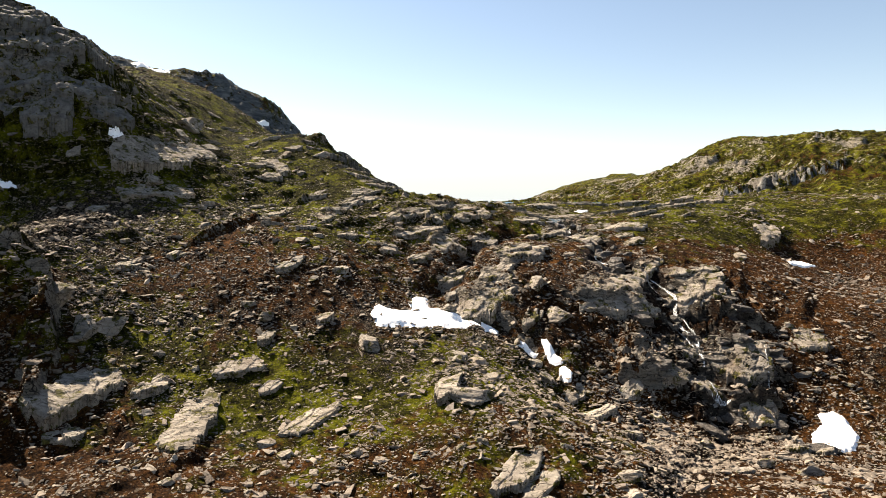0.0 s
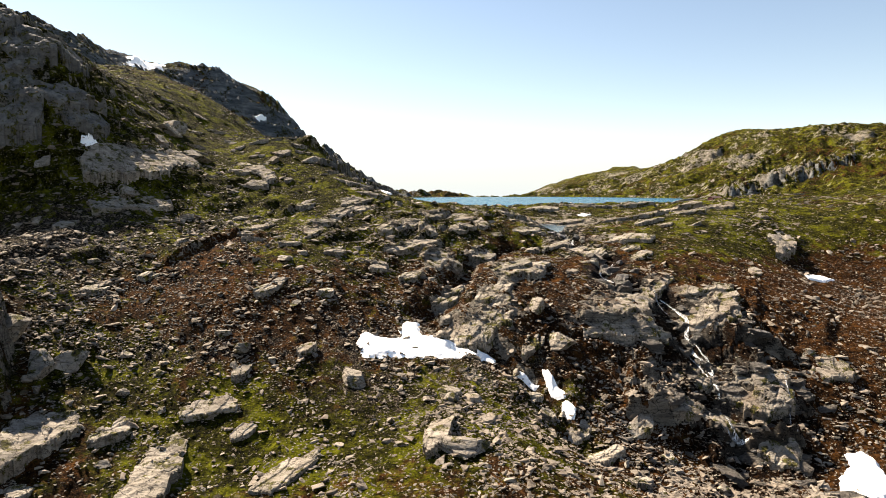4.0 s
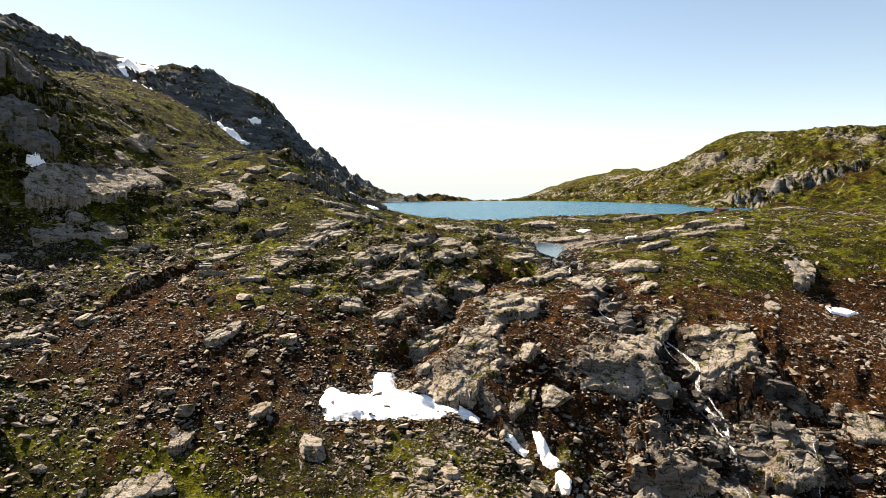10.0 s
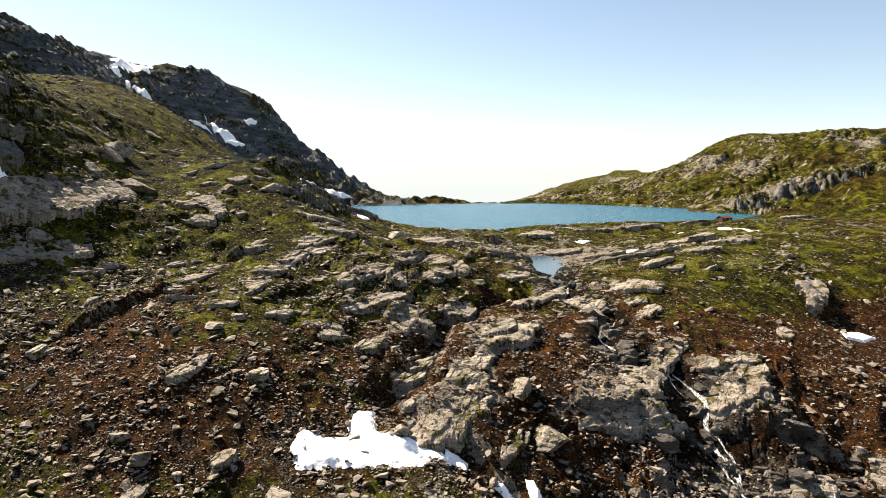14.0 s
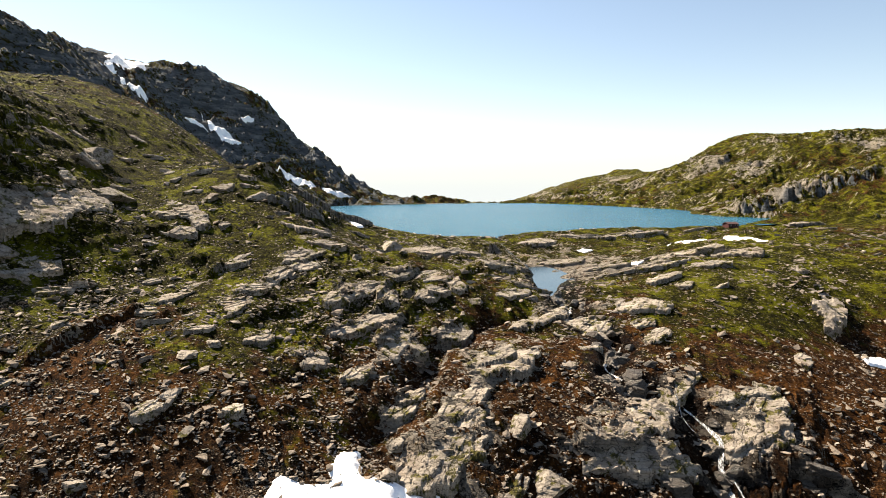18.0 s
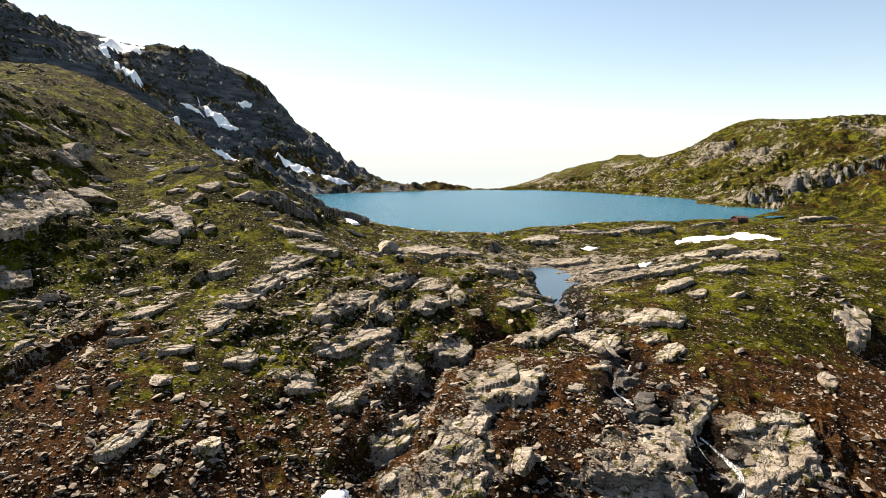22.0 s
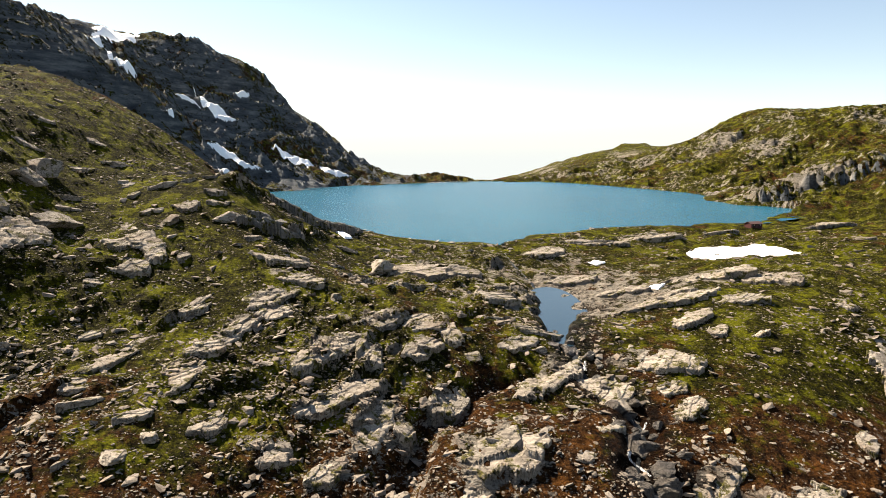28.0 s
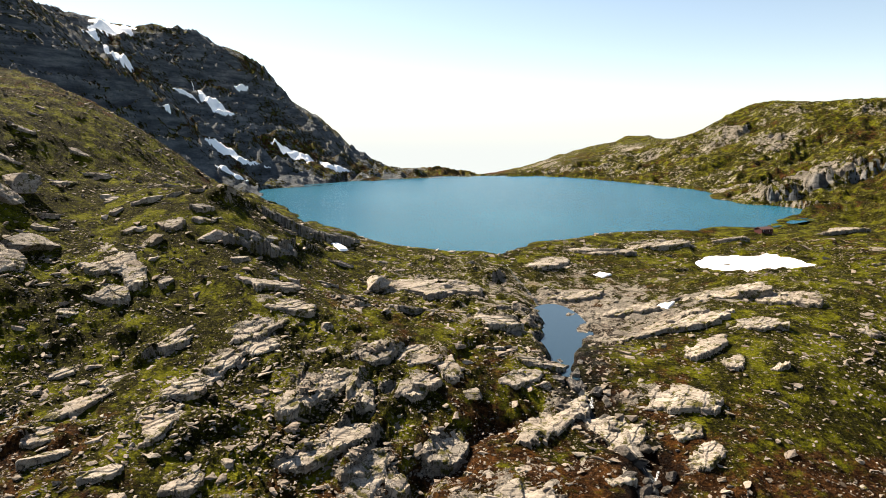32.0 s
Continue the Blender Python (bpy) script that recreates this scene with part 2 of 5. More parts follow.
# landforms: broad swells and hollows (x, y, height), by their radius in metres
LANDFORMS = {}
LANDFORMS[26] = [(7, 90, -3.3), (-55, 90, -0.4), (-118, 90, -6.3), (70, 90, 16.2), (-34, 90, 16.2), (90, 111, -7.8), (7, 111, 37.7), (-14, 111, -21.9), (28, 132, -18.1), (-55, 132, -6.7), (-118, 132, 32.9), (-34, 152, 18.9), (-138, 152, -24.2), (7, 152, -5.8), (132, 152, 8.0), (28, 173, 23.0), (-55, 173, 6.0), (-159, 173, -22.1), (132, 194, -17.5), (-14, 194, -6.5), (-76, 194, -2.3), (90, 194, 2.5), (28, 194, -14.1), (-180, 215, 4.1), (70, 215, -1.3), (-118, 215, 20.3), (174, 215, 5.0), (-159, 215, 13.8)]
LANDFORMS[26] = LANDFORMS[26] + [(7, 215, 7.3), (28, 236, -0.2), (-34, 236, 8.0), (90, 236, 4.1), (-180, 236, 20.0), (-138, 256, 21.3), (-97, 256, -2.9), (132, 256, 2.2), (49, 277, -7.5), (-55, 277, 23.4), (-14, 277, -20.8), (7, 277, 10.4), (-118, 298, 17.8), (-14, 298, 4.9), (111, 298, 3.5), (90, 319, -2.2), (153, 319, 6.5), (-159, 319, 8.3), (-118, 340, 13.1), (-159, 340, 13.7), (-55, 340, 3.4), (-97, 340, 8.9), (49, 360, 2.5)]
LANDFORMS[44] = [(147, 40, 16.0), (-170, 75, 10.2), (77, 146, -2.7), (-170, 146, -4.6), (6, 392, -4.6), (-170, 392, 9.2), (-99, 427, -9.0), (112, 427, 2.1)]
LANDFORMS[80] = [(-292, 40, 24.2), (348, 40, 16.8), (-292, 104, 17.7), (284, 104, 13.6), (284, 168, 10.0), (-292, 168, 15.7), (-292, 296, 23.2), (284, 360, 5.7), (-292, 360, 17.5), (-228, 424, 17.2), (-36, 552, -15.7), (348, 552, 6.3), (156, 552, -7.0), (-228, 616, -21.3), (412, 616, 11.8), (-420, 616, -21.2), (-356, 616, -16.7), (-420, 680, 17.1), (-292, 680, 16.4), (-164, 680, -8.3), (156, 680, -3.7), (-356, 680, 31.9), (-36, 680, 9.6)]
LANDFORMS[150] = [(-460, 0, 22.0), (380, 0, 29.1), (-460, 120, 22.7), (-460, 240, 24.6), (-700, 240, 14.7), (-700, 360, 16.3), (-460, 360, 22.1), (-580, 360, 17.9), (620, 480, 16.8), (-460, 480, 14.9), (740, 600, 19.0), (620, 600, 18.2), (-580, 600, 20.0), (-580, 720, 33.1), (-460, 720, 38.8), (740, 720, 18.2), (-100, 840, -18.3), (500, 840, -1.5), (260, 840, -7.1), (-220, 840, -36.4), (-700, 840, 17.7), (500, 960, 40.5), (-340, 960, 29.7), (20, 1080, 16.5), (-220, 1080, 14.3), (260, 1080, -24.2), (-340, 1080, 46.6), (500, 1080, 40.1)]
LANDFORMS[150] = LANDFORMS[150] + [(860, 1080, 12.5), (380, 1200, -21.8), (-460, 1200, 22.0), (20, 1200, -20.8), (-100, 1200, -54.6), (-700, 1200, -6.7), (140, 1200, 10.0), (740, 1200, 4.3), (260, 1200, 24.3), (860, 1200, 15.9)]
LANDFORMS[300] = [(200, -300, -32.2), (-760, -300, 21.7), (-760, -60, 31.5), (-760, 180, 40.0), (-760, 420, 42.2), (920, 420, 19.7), (-1000, 420, 16.9), (920, 660, 24.3), (-760, 660, 39.4), (-520, 900, 45.2), (920, 1140, 24.9), (-760, 1140, 40.1), (1160, 1140, 21.8), (-760, 1380, 55.9), (1160, 1380, 32.1), (-520, 1380, 73.1), (920, 1380, 30.8), (440, 1380, 28.4), (-760, 1620, 55.8), (-520, 1620, 67.0), (440, 1620, 38.7), (920, 1620, 20.3), (-40, 1620, -47.6), (1160, 1620, 21.4), (-1000, 1620, 15.9), (-40, 1860, -39.7), (680, 1860, -10.1), (-760, 1860, 26.6)]
LANDFORMS[300] = LANDFORMS[300] + [(-280, 1860, -25.0), (-520, 1860, 23.9)]
LANDFORMS[17] = [(-50, 115, 0.7), (-80, 130, 2.0), (-65, 130, 1.7), (-50, 130, 0.9), (-35, 130, 0.5), (-5, 130, 0.5), (10, 130, 1.0), (25, 130, 0.7), (-50, 145, -1.3), (-35, 145, -0.9), (-20, 145, -1.1), (-5, 145, -0.5), (10, 145, 0.8), (25, 145, 1.5), (40, 145, 0.4), (55, 145, -0.3), (-80, 160, -0.4), (-65, 160, -1.8), (-50, 160, -2.6), (-20, 160, -1.9), (-5, 160, -1.0), (10, 160, 0.4), (25, 160, 0.9), (40, 160, -0.3), (55, 160, -0.6), (70, 160, 0.5), (85, 160, 0.5), (-35, 175, -1.0)]
LANDFORMS[17] = LANDFORMS[17] + [(25, 175, -0.5), (40, 175, -0.9), (70, 175, 0.6), (85, 175, 0.4), (-50, 190, -1.7), (-35, 190, -0.4), (-20, 190, 0.4), (-5, 190, 0.5), (25, 190, -1.2), (40, 190, -0.7), (55, 190, 0.4), (115, 190, -0.6), (-80, 205, -0.5), (-65, 205, -1.9), (-50, 205, -2.2), (10, 205, -0.5), (100, 205, -0.6), (115, 205, -0.8), (-95, 220, 0.3)]
LANDFORMS[45] = [(-495, 1080, -5.2), (-450, 765, 5.0), (-450, 945, -1.9), (-450, 990, -6.1), (-450, 1080, -6.5), (-450, 1125, 5.7), (-405, 720, -8.4), (-405, 765, 1.2), (-405, 1170, 5.0), (-360, 1125, -8.3), (-360, 1170, -2.7), (-315, 1080, -6.9), (-315, 1170, 1.4), (-270, 1080, 5.0), (-270, 1485, 3.5), (-225, 1080, -5.9), (-225, 1125, -22.3), (-225, 1440, 3.5), (-180, 1035, 9.8), (-180, 1485, -8.7), (-135, 1035, -7.6), (-135, 1080, 5.2), (-135, 1485, -7.0), (-90, 990, -1.9), (-45, 1440, 10.4), (0, 1080, 8.1), (90, 1440, -6.8), (135, 1350, -6.2)]
LANDFORMS[45] = LANDFORMS[45] + [(180, 1395, -9.1), (225, 1350, -1.5), (270, 1350, -1.3), (315, 1350, 11.8), (315, 1395, -7.9), (405, 1125, -11.9), (405, 1485, 20.1), (450, 1125, 6.4), (495, 1035, -0.6), (495, 1125, 10.6), (495, 1395, -7.5), (495, 1485, -11.2), (540, 1035, -3.4), (585, 1035, -4.3), (765, 1215, -2.4), (810, 1215, -4.2), (-495, 1125, -2.0), (-495, 1170, -8.0), (-450, 900, 12.6), (-405, 810, 1.1), (-360, 1035, 20.5), (-315, 1125, 17.1), (-270, 1125, 15.2), (-225, 1395, 6.4), (-180, 1440, -4.5), (-135, 1440, -5.9), (-90, 1035, -1.3), (135, 1215, -5.5)]
LANDFORMS[45] = LANDFORMS[45] + [(135, 1485, -0.6), (180, 1215, 1.4), (405, 1305, -3.1), (450, 1170, -1.0), (450, 1215, -3.5), (450, 1260, -6.9), (585, 1080, -3.5), (-450, 855, -3.9), (-270, 1350, 6.9), (-180, 1395, -4.2), (-135, 1125, -2.8), (45, 1125, -2.3), (180, 1305, -6.5), (450, 1395, -2.3), (450, 1485, -3.5), (-405, 990, -2.3), (-405, 1035, 9.0), (-360, 990, -0.9), (-360, 1080, -10.6), (-270, 1395, 4.7), (225, 1395, 9.0), (-270, 1440, 5.6), (360, 1485, -3.7), (450, 1350, -1.0), (-315, 1395, -2.4), (135, 1170, -5.0)]

SHORE = [(33, 343), (5, 351), (-12, 356), (-38, 405), (-63, 447), (-96, 498), (-140, 600), (-170, 698), (-142, 741), (-110, 791),
         (-63, 888), (0, 950), (62, 971), (143, 994), (200, 923), (237, 807), (257, 734), (250, 660), (231, 612), (237, 574),
         (252, 550), (266, 523), (228, 489), (176, 428), (151, 424), (116, 413), (84, 400), (52, 371)]
STREAM = [(33.0, 345.0), (34.0, 332.0), (36.0, 315.0), (39.0, 303.2), (42.0, 286.0), (45.0, 267.8), (43.0, 244.8), (41.1, 225.8), (41.1, 212.3), (43.3, 205.3), (46.3, 199.5), (48.6, 192.5),
          (47.9, 187.5), (44.6, 179.5), (47.3, 175.2), (53.2, 174.0), (57.1, 170.3), (59.9, 163.9), (59.9, 155.8), (60.8, 147.4), (60.0, 141.0), (61.2, 134.5), (57.8, 124.5), (45.6, 113.1), (35.9, 94.7), (30.0, 69.9)]
GULLY = [(31, 206), (23, 205), (17, 199), (11.5, 192), (8, 185), (6.5, 179.5), (2, 167), (-2, 161), (4, 155), (14, 148.5), (21, 143.5), (26, 138), (29, 130)]
SCARPS = [
    ([(-68, 163), (-62, 170), (-56.7, 177.7), (-54.2, 182), (-52.6, 193), (-49.6, 202), (-44.8, 209), (-36, 217)], 2.3, 6.0, 0.7),     # the long ledge
    ([(232, 572), (250, 559), (276, 562), (306, 565), (335, 572), (400, 590)], 15.0, 60.0, 3.5),                                       # cliff beyond the lake
    ([(-66, 96), (-71, 108), (-76, 118), (-81, 128), (-90, 140), (-104, 150)], 9.0, 16.0, 2.5),                                        # crag over the scree
    ([(-150, 190), (-137, 192), (-126, 194), (-117, 199), (-111, 206)], 5.0, 10.0, 1.5),                      # dark wall above the scree
    ([(-160, 203), (-145, 205), (-133, 208), (-122, 214), (-115, 222)], 4.5, 9.0, 1.5),
    ([(38, 143), (45, 140.5), (53, 139), (58, 137.5), (69, 135.5), (78, 137)], 6.5, 8.0, 1.2),                                         # foot of the falls
    ([(28, 163), (32, 160.5), (41, 159.3), (47, 160.2), (54, 161)], 3.2, 6.0, 0.8),                                                    # under the great slab
    ([(62, 162.6), (67.5, 159), (72.4, 158.6), (77.5, 156), (84, 153)], 4.0, 7.0, 0.9),
    ([(60, 147), (67, 144.5), (73.4, 143.5), (82, 142)], 3.5, 6.0, 0.9),
    ([(-17, 184), (-14.5, 185.5), (-9.7, 187.7), (-5, 195.3), (-1.3, 199.7), (1, 204)], 2.4, 6.0, 0.7),                                # front of a sloping slab
    ([(-58, 268), (-50, 280), (-46, 300), (-40, 318), (-29, 322)], 5.0, 10.0, 1.6),                                                    # dark bands over the shore
    ([(-42, 240), (-36, 252), (-33, 268), (-31, 284), (-26, 296)], 3.5, 8.0, 1.2),
    ([(104, 203), (108, 212), (112, 222), (117, 232)], 3.5, 7.0, 1.2),                                                           # rib over the thin snow
]
TABLE = np.random.RandomState(7).permutation(256)
TABLE = np.concatenate([TABLE, TABLE])


def lattice(ix, iy, seed):
    return TABLE[(TABLE[(ix + seed * 31) & 255] + iy) & 255] / 127.5 - 1.0


def grain(x, y, seed=0):
    """Smooth value noise, -1 to 1, with one cell to a unit."""
    ix, iy = np.floor(x).astype(int), np.floor(y).astype(int)
    u, v = x - ix, y - iy
    u, v = u * u * u * (u * (u * 6 - 15) + 10), v * v * v * (v * (v * 6 - 15) + 10)
    a, b = lattice(ix, iy, seed), lattice(ix + 1, iy, seed)
    c, d = lattice(ix, iy + 1, seed), lattice(ix + 1, iy + 1, seed)
    return (a * (1 - u) + b * u) * (1 - v) + (c * (1 - u) + d * u) * v


def fractal(x, y, octaves=4, seed=0, gain=0.5):
    total, size, norm = 0.0, 1.0, 0.0
    for k in range(octaves):
        cx, cy = x * 0.8 - y * 0.6, x * 0.6 + y * 0.8
        total, norm = total + size * grain(cx, cy, seed + k), norm + size
        x, y, size = cx * 2.03, cy * 2.03, size * gain
    return total / norm * 1.6


def ramp(a, b, v):
    u = np.clip((v - a) / (b - a), 0, 1)
    return u * u * (3 - 2 * u)


def from_line(x, y, line):
    """Distance to a line of points, and how far along it (0 to its number of points)."""
    best, along = np.full(np.shape(x), 1e9), np.zeros(np.shape(x))
    for k, ((ax, ay), (bx, by)) in enumerate(zip(line, line[1:])):
        ex, ey = bx - ax, by - ay
        u = np.clip(((x - ax) * ex + (y - ay) * ey) / (ex * ex + ey * ey), 0, 1)
        d = np.hypot(x - ax - u * ex, y - ay - u * ey)
        along = np.where(d < best, k + u, along)
        best = np.minimum(best, d)
    return best, along


def from_shore(x, y):
    """Distance to the lake's shore, negative on the water."""
    inside = np.zeros(np.shape(x), bool)
    for (ax, ay), (bx, by) in zip(SHORE, SHORE[1:] + SHORE[:1]):
        inside ^= ((ay > y) != (by > y)) & (x < (bx - ax) * (y - ay) / (by - ay + 1e-9) + ax)
    d, _ = from_line(x, y, SHORE + SHORE[:1])
    return np.where(inside, -d, d)


def broad(x, y):
    """The lie of the land without its rocks."""
    h = -50 + 46 * ramp(88, 225, y)
    for r, forms in LANDFORMS.items():
        for fx, fy, fh in forms:
            m = (np.abs(x - fx) < 3.8 * r) & (np.abs(y - fy) < 3.8 * r)
            h[m] += fh * np.exp(-((x[m] - fx) ** 2 + (y[m] - fy) ** 2) / (2 * r * r))
    far = ramp(1300, 2600, np.hypot(x - 100, y - 200))
    h = h * (1 - far) - 420 * far
    d = from_shore(x, y) + 5 * fractal(x / 22, y / 22, 3, 40)
    bank = LAKE_LEVEL + 0.35 + 0.10 * np.maximum(d, 0)
    near = ramp(30, 0, d)
    h = np.where(d > 0, h * (1 - near) + np.maximum(h, bank) * near, h)
    return np.where(d > 0, h, np.minimum(h, LAKE_LEVEL + 0.3 - 5 * (1 - np.exp(np.minimum(d, 0) / 12))))


def patch(x, y, cx, cy, rx, ry, turn=0.0):
    """A soft round patch of ground, 1 in its middle."""
    c, s = math.cos(radians(turn)), math.sin(radians(turn))
    u, v = ((x - cx) * c + (y - cy) * s) / rx, (-(x - cx) * s + (y - cy) * c) / ry
    return np.exp(-(u * u + v * v))


def saw(p):
    """A ledge: a long gentle back and a short steep front."""
    p = p - np.floor(p)
    return np.where(p < 0.86, p / 0.86, (1 - p) / 0.14)


def joints(x, y, cell, seed):
    """Bedrock split into blocks: each cell of a jittered net has its own level and tilt. Gives the level and how near the joint is."""
    u, v = x / cell, y / (cell * 2.3)
    iu, iv = np.floor(u).astype(int), np.floor(v).astype(int)
    best, second = np.full(np.shape(x), 9.0), np.full(np.shape(x), 9.0)
    level = np.zeros(np.shape(x))
    for a in (-1, 0, 1):
        for b in (-1, 0, 1):
            cu, cv = iu + a + 0.5 + 0.42 * lattice(iu + a, iv + b, seed), iv + b + 0.5 + 0.42 * lattice(iu + a, iv + b, seed + 1)
            d = np.abs(u - cu) * 0.8 + np.abs(v - cv)
            here = lattice(iu + a, iv + b, seed + 2) + 1.1 * (u - cu) * lattice(iu + a, iv + b, seed + 3) + 0.8 * (v - cv) * lattice(iu + a, iv + b, seed + 4)
            level = np.where(d < best, here, level)
            second = np.minimum(second, np.maximum(d, best))
            best = np.minimum(best, d)
    return level, second - best


def scarp(x, y, line, drop, back, front):
    """A step in the ground: high on the left of a line, falling steeply over it, and fading out behind and at its ends."""
    d, along = from_line(x, y, line)
    side = np.zeros(np.shape(x))
    best = np.full(np.shape(x), 1e9)
    for (ax, ay), (bx, by) in zip(line, line[1:]):
        ex, ey = bx - ax, by - ay
        u = np.clip(((x - ax) * ex + (y - ay) * ey) / (ex * ex + ey * ey), 0, 1)
        q = np.hypot(x - ax - u * ex, y - ay - u * ey)
        side = np.where(q < best, np.sign(ex * (y - ay) - ey * (x - ax)), side)
        best = np.minimum(best, q)
    ends = ramp(0, 0.8, along) * ramp(len(line) - 1, len(line) - 1.8, along)
    s = d * side + front * 0.6 * grain(x / (front * 2), y / (front * 2), 71) + 0.5 * back * 0.3 * fractal(x / 9, y / 9, 3, 75)
    drop = drop * (0.55 + 0.45 * np.clip(1.6 * fractal(x / 7, y / 7, 3, 74), -1, 1))
    return drop * ends * ramp(-front / 2, front / 2, s) * np.exp(-np.maximum(s, 0) / back)


OUTCROPS = []


def plan(name, x, y, length, width, heading, thick, label):
    """Notes where a rock comes to the surface: its middle, length, width, heading and thickness."""
    OUTCROPS.append((name, x, y, length, width, heading, thick, label))


plan("rock_outcrop", -91.2, 207.9, 40.8, 13.3, -116, 2.8, "big pale tilted rock slab with moss on its back")
plan("rock_outcrop", -86.7, 190.2, 20.9, 9.1, -142, 2.2, "dark ledge of split rock on the slope")
plan("boulder", -88.6, 193.3, 6.4, 4.7, 76, 3.0, "angular grey boulder resting on a ledge")
plan("rock_outcrop", -67.0, 233.8, 15.3, 7.8, 165, 1.9, "pale cracked rock slab in the grass")
plan("rock_outcrop", -62.1, 224.8, 11.5, 6.2, 174, 1.5, "pale cracked rock slab in the grass")
plan("rock_outcrop", -65.1, 237.0, 25, 6.6, 135, 1.6, "pale cracked rock slab in the grass")
plan("rock_outcrop", -30.5, 237.7, 15.0, 10.2, -143, 2.4, "long flat pale rock slab in grass")
plan("rock_outcrop", -23.6, 228.9, 14.3, 8.7, -168, 2.1, "long flat pale rock slab in grass")
plan("rock_outcrop", -26.9, 218.2, 14.1, 6.9, -125, 1.7, "pale weathered rock slab with cracks")
plan("rock_outcrop", -30.1, 208.7, 10.1, 6.2, -124, 1.5, "pale weathered rock slab with cracks")
plan("rock_outcrop", -24.9, 213.5, 8.6, 6.0, -130, 1.4, "pale weathered rock slab with cracks")
plan("rock_outcrop", -36.0, 192.9, 8.1, 5.4, -115, 1.3, "smooth pale whaleback of bare rock")
plan("rock_outcrop", -34.0, 200.4, 11.1, 6.4, -128, 1.5, "rough grey outcrop in the heath")
plan("rock_outcrop", -50.2, 196.8, 19.1, 4.0, -114, 1.0, "long narrow ledge of grey bedrock")
plan("rock_outcrop", -51.6, 184.5, 6.9, 4.2, -124, 1.0, "long narrow ledge of grey bedrock")
plan("rock_outcrop", -11.8, 202.4, 16.9, 7.5, -131, 1.8, "broad rough bedrock slab")
plan("rock_outcrop", -3.0, 203.4, 9.0, 5.6, 112, 1.3, "pale split block on a bedrock slab")
plan("rock_outcrop", -6.8, 189.8, 17.5, 4.9, -137, 2.4, "sloping slab with a dark undercut edge")
plan("rock_outcrop", -2.2, 215.6, 11.2, 6.7, -144, 1.6, "pale bedrock hump between grass")
plan("rock_outcrop", 7.6, 217.2, 11.2, 7.8, -173, 1.9, "pale bedrock hump between grass")
plan("rock_outcrop", 12.9, 215.3, 10.4, 4.6, 110, 1.1, "upright pale edge of a slab")
plan("rock_outcrop", 7.5, 208.1, 10.1, 5.6, -121, 2.2, "tilted block with a dark underside")
plan("boulder", 18.1, 209.6, 7.4, 5.2, 115, 1.2, "flat pale boulder in grass")
plan("rock_outcrop", 7.5, 282.0, 29.7, 21.5, 163, 3.0, "large flat pale rock slab near the lake")
plan("rock_outcrop", 2.3, 250.6, 11.5, 7.7, -144, 1.8, "flat pale rock slab in grass")
plan("boulder", -8.6, 278.7, 9.1, 8.0, 56, 5.0, "dark square boulder with a flat top")
plan("rock_outcrop", -0.5, 185.1, 10.5, 7.1, -92, 1.7, "steep pale slab beside a dark cleft")
plan("rock_outcrop", 5.2, 186.1, 5.9, 4.1, -90, 3.5, "upright pale slab beside a dark cleft")
plan("rock_outcrop", 13.2, 196.0, 12.3, 6.2, -119, 3.0, "blocky outcrop with a dark face")
plan("rock_outcrop", 23.5, 181.3, 22.5, 10.8, -126, 2.6, "large sunlit bedrock slab by the stream")
plan("rock_outcrop", 34.1, 206.3, 24.1, 8.4, -129, 2.0, "sunlit bedrock slab by the stream")
plan("rock_outcrop", 40.2, 189.7, 8.3, 5.8, 136, 1.4, "sunlit bedrock slab by the stream")
plan("rock_outcrop", 44.5, 203.1, 10.7, 8.0, 144, 1.9, "sunlit bedrock slab by the stream")
plan("rock_outcrop", 57.1, 210.8, 18.5, 10.4, 176, 2.5, "broad pale bedrock by the stream")
plan("boulder", 46.6, 199.3, 9.7, 6.8, 35, 2.5, "dark rounded boulder by the stream")
plan("rock_outcrop", 58.7, 194.3, 9.1, 4.8, -147, 1.2, "cracked pale outcrop of bedrock")
plan("rock_outcrop", 57.4, 200.7, 6.6, 4.2, -163, 1.0, "cracked pale outcrop of bedrock")
plan("rock_outcrop", 45.4, 166.9, 24.1, 9.7, -151, 2.3, "huge bare slab above the waterfall")
plan("rock_outcrop", 66.7, 167.1, 13.6, 9.8, 167, 2.4, "huge pale slab beside the waterfall")
plan("rock_outcrop", 72.1, 173.7, 9.6, 6.3, -178, 1.5, "pale squared slab on a cliff edge")
plan("rock_outcrop", 64.4, 173.7, 8.4, 4.1, 176, 1.0, "row of pale split blocks")
plan("rock_outcrop", 57.4, 177.7, 12.5, 5.7, -133, 1.4, "rough pale outcrop of bedrock")
plan("rock_outcrop", 45.2, 159.3, 21.3, 3.5, 176, 2.0, "long dark overhanging ledge")
plan("rock_outcrop", 42.6, 159.7, 20.5, 6.6, -176, 2.2, "dark overhanging rock ledge")
plan("rock_outcrop", 69.3, 148.0, 16.9, 12.7, 157, 3.0, "steep jointed rock face")
plan("rock_outcrop", 57.1, 151.5, 11.5, 6.5, 163, 1.6, "stepped dark rock by the waterfall")
plan("rock_outcrop", 50.0, 142.4, 14.8, 6.0, 167, 2.0, "stepped dark rock by the waterfall")
plan("rock_outcrop", 57.3, 141.1, 12.9, 5.5, 155, 2.0, "stepped dark rock by the waterfall")
plan("rock_outcrop", 68.5, 133.8, 8.6, 6.4, 141, 2.0, "stepped dark rock by the waterfall")
plan("rock_outcrop", 87.4, 151.8, 11.0, 8.2, 141, 2.0, "fractured grey outcrop in heath")
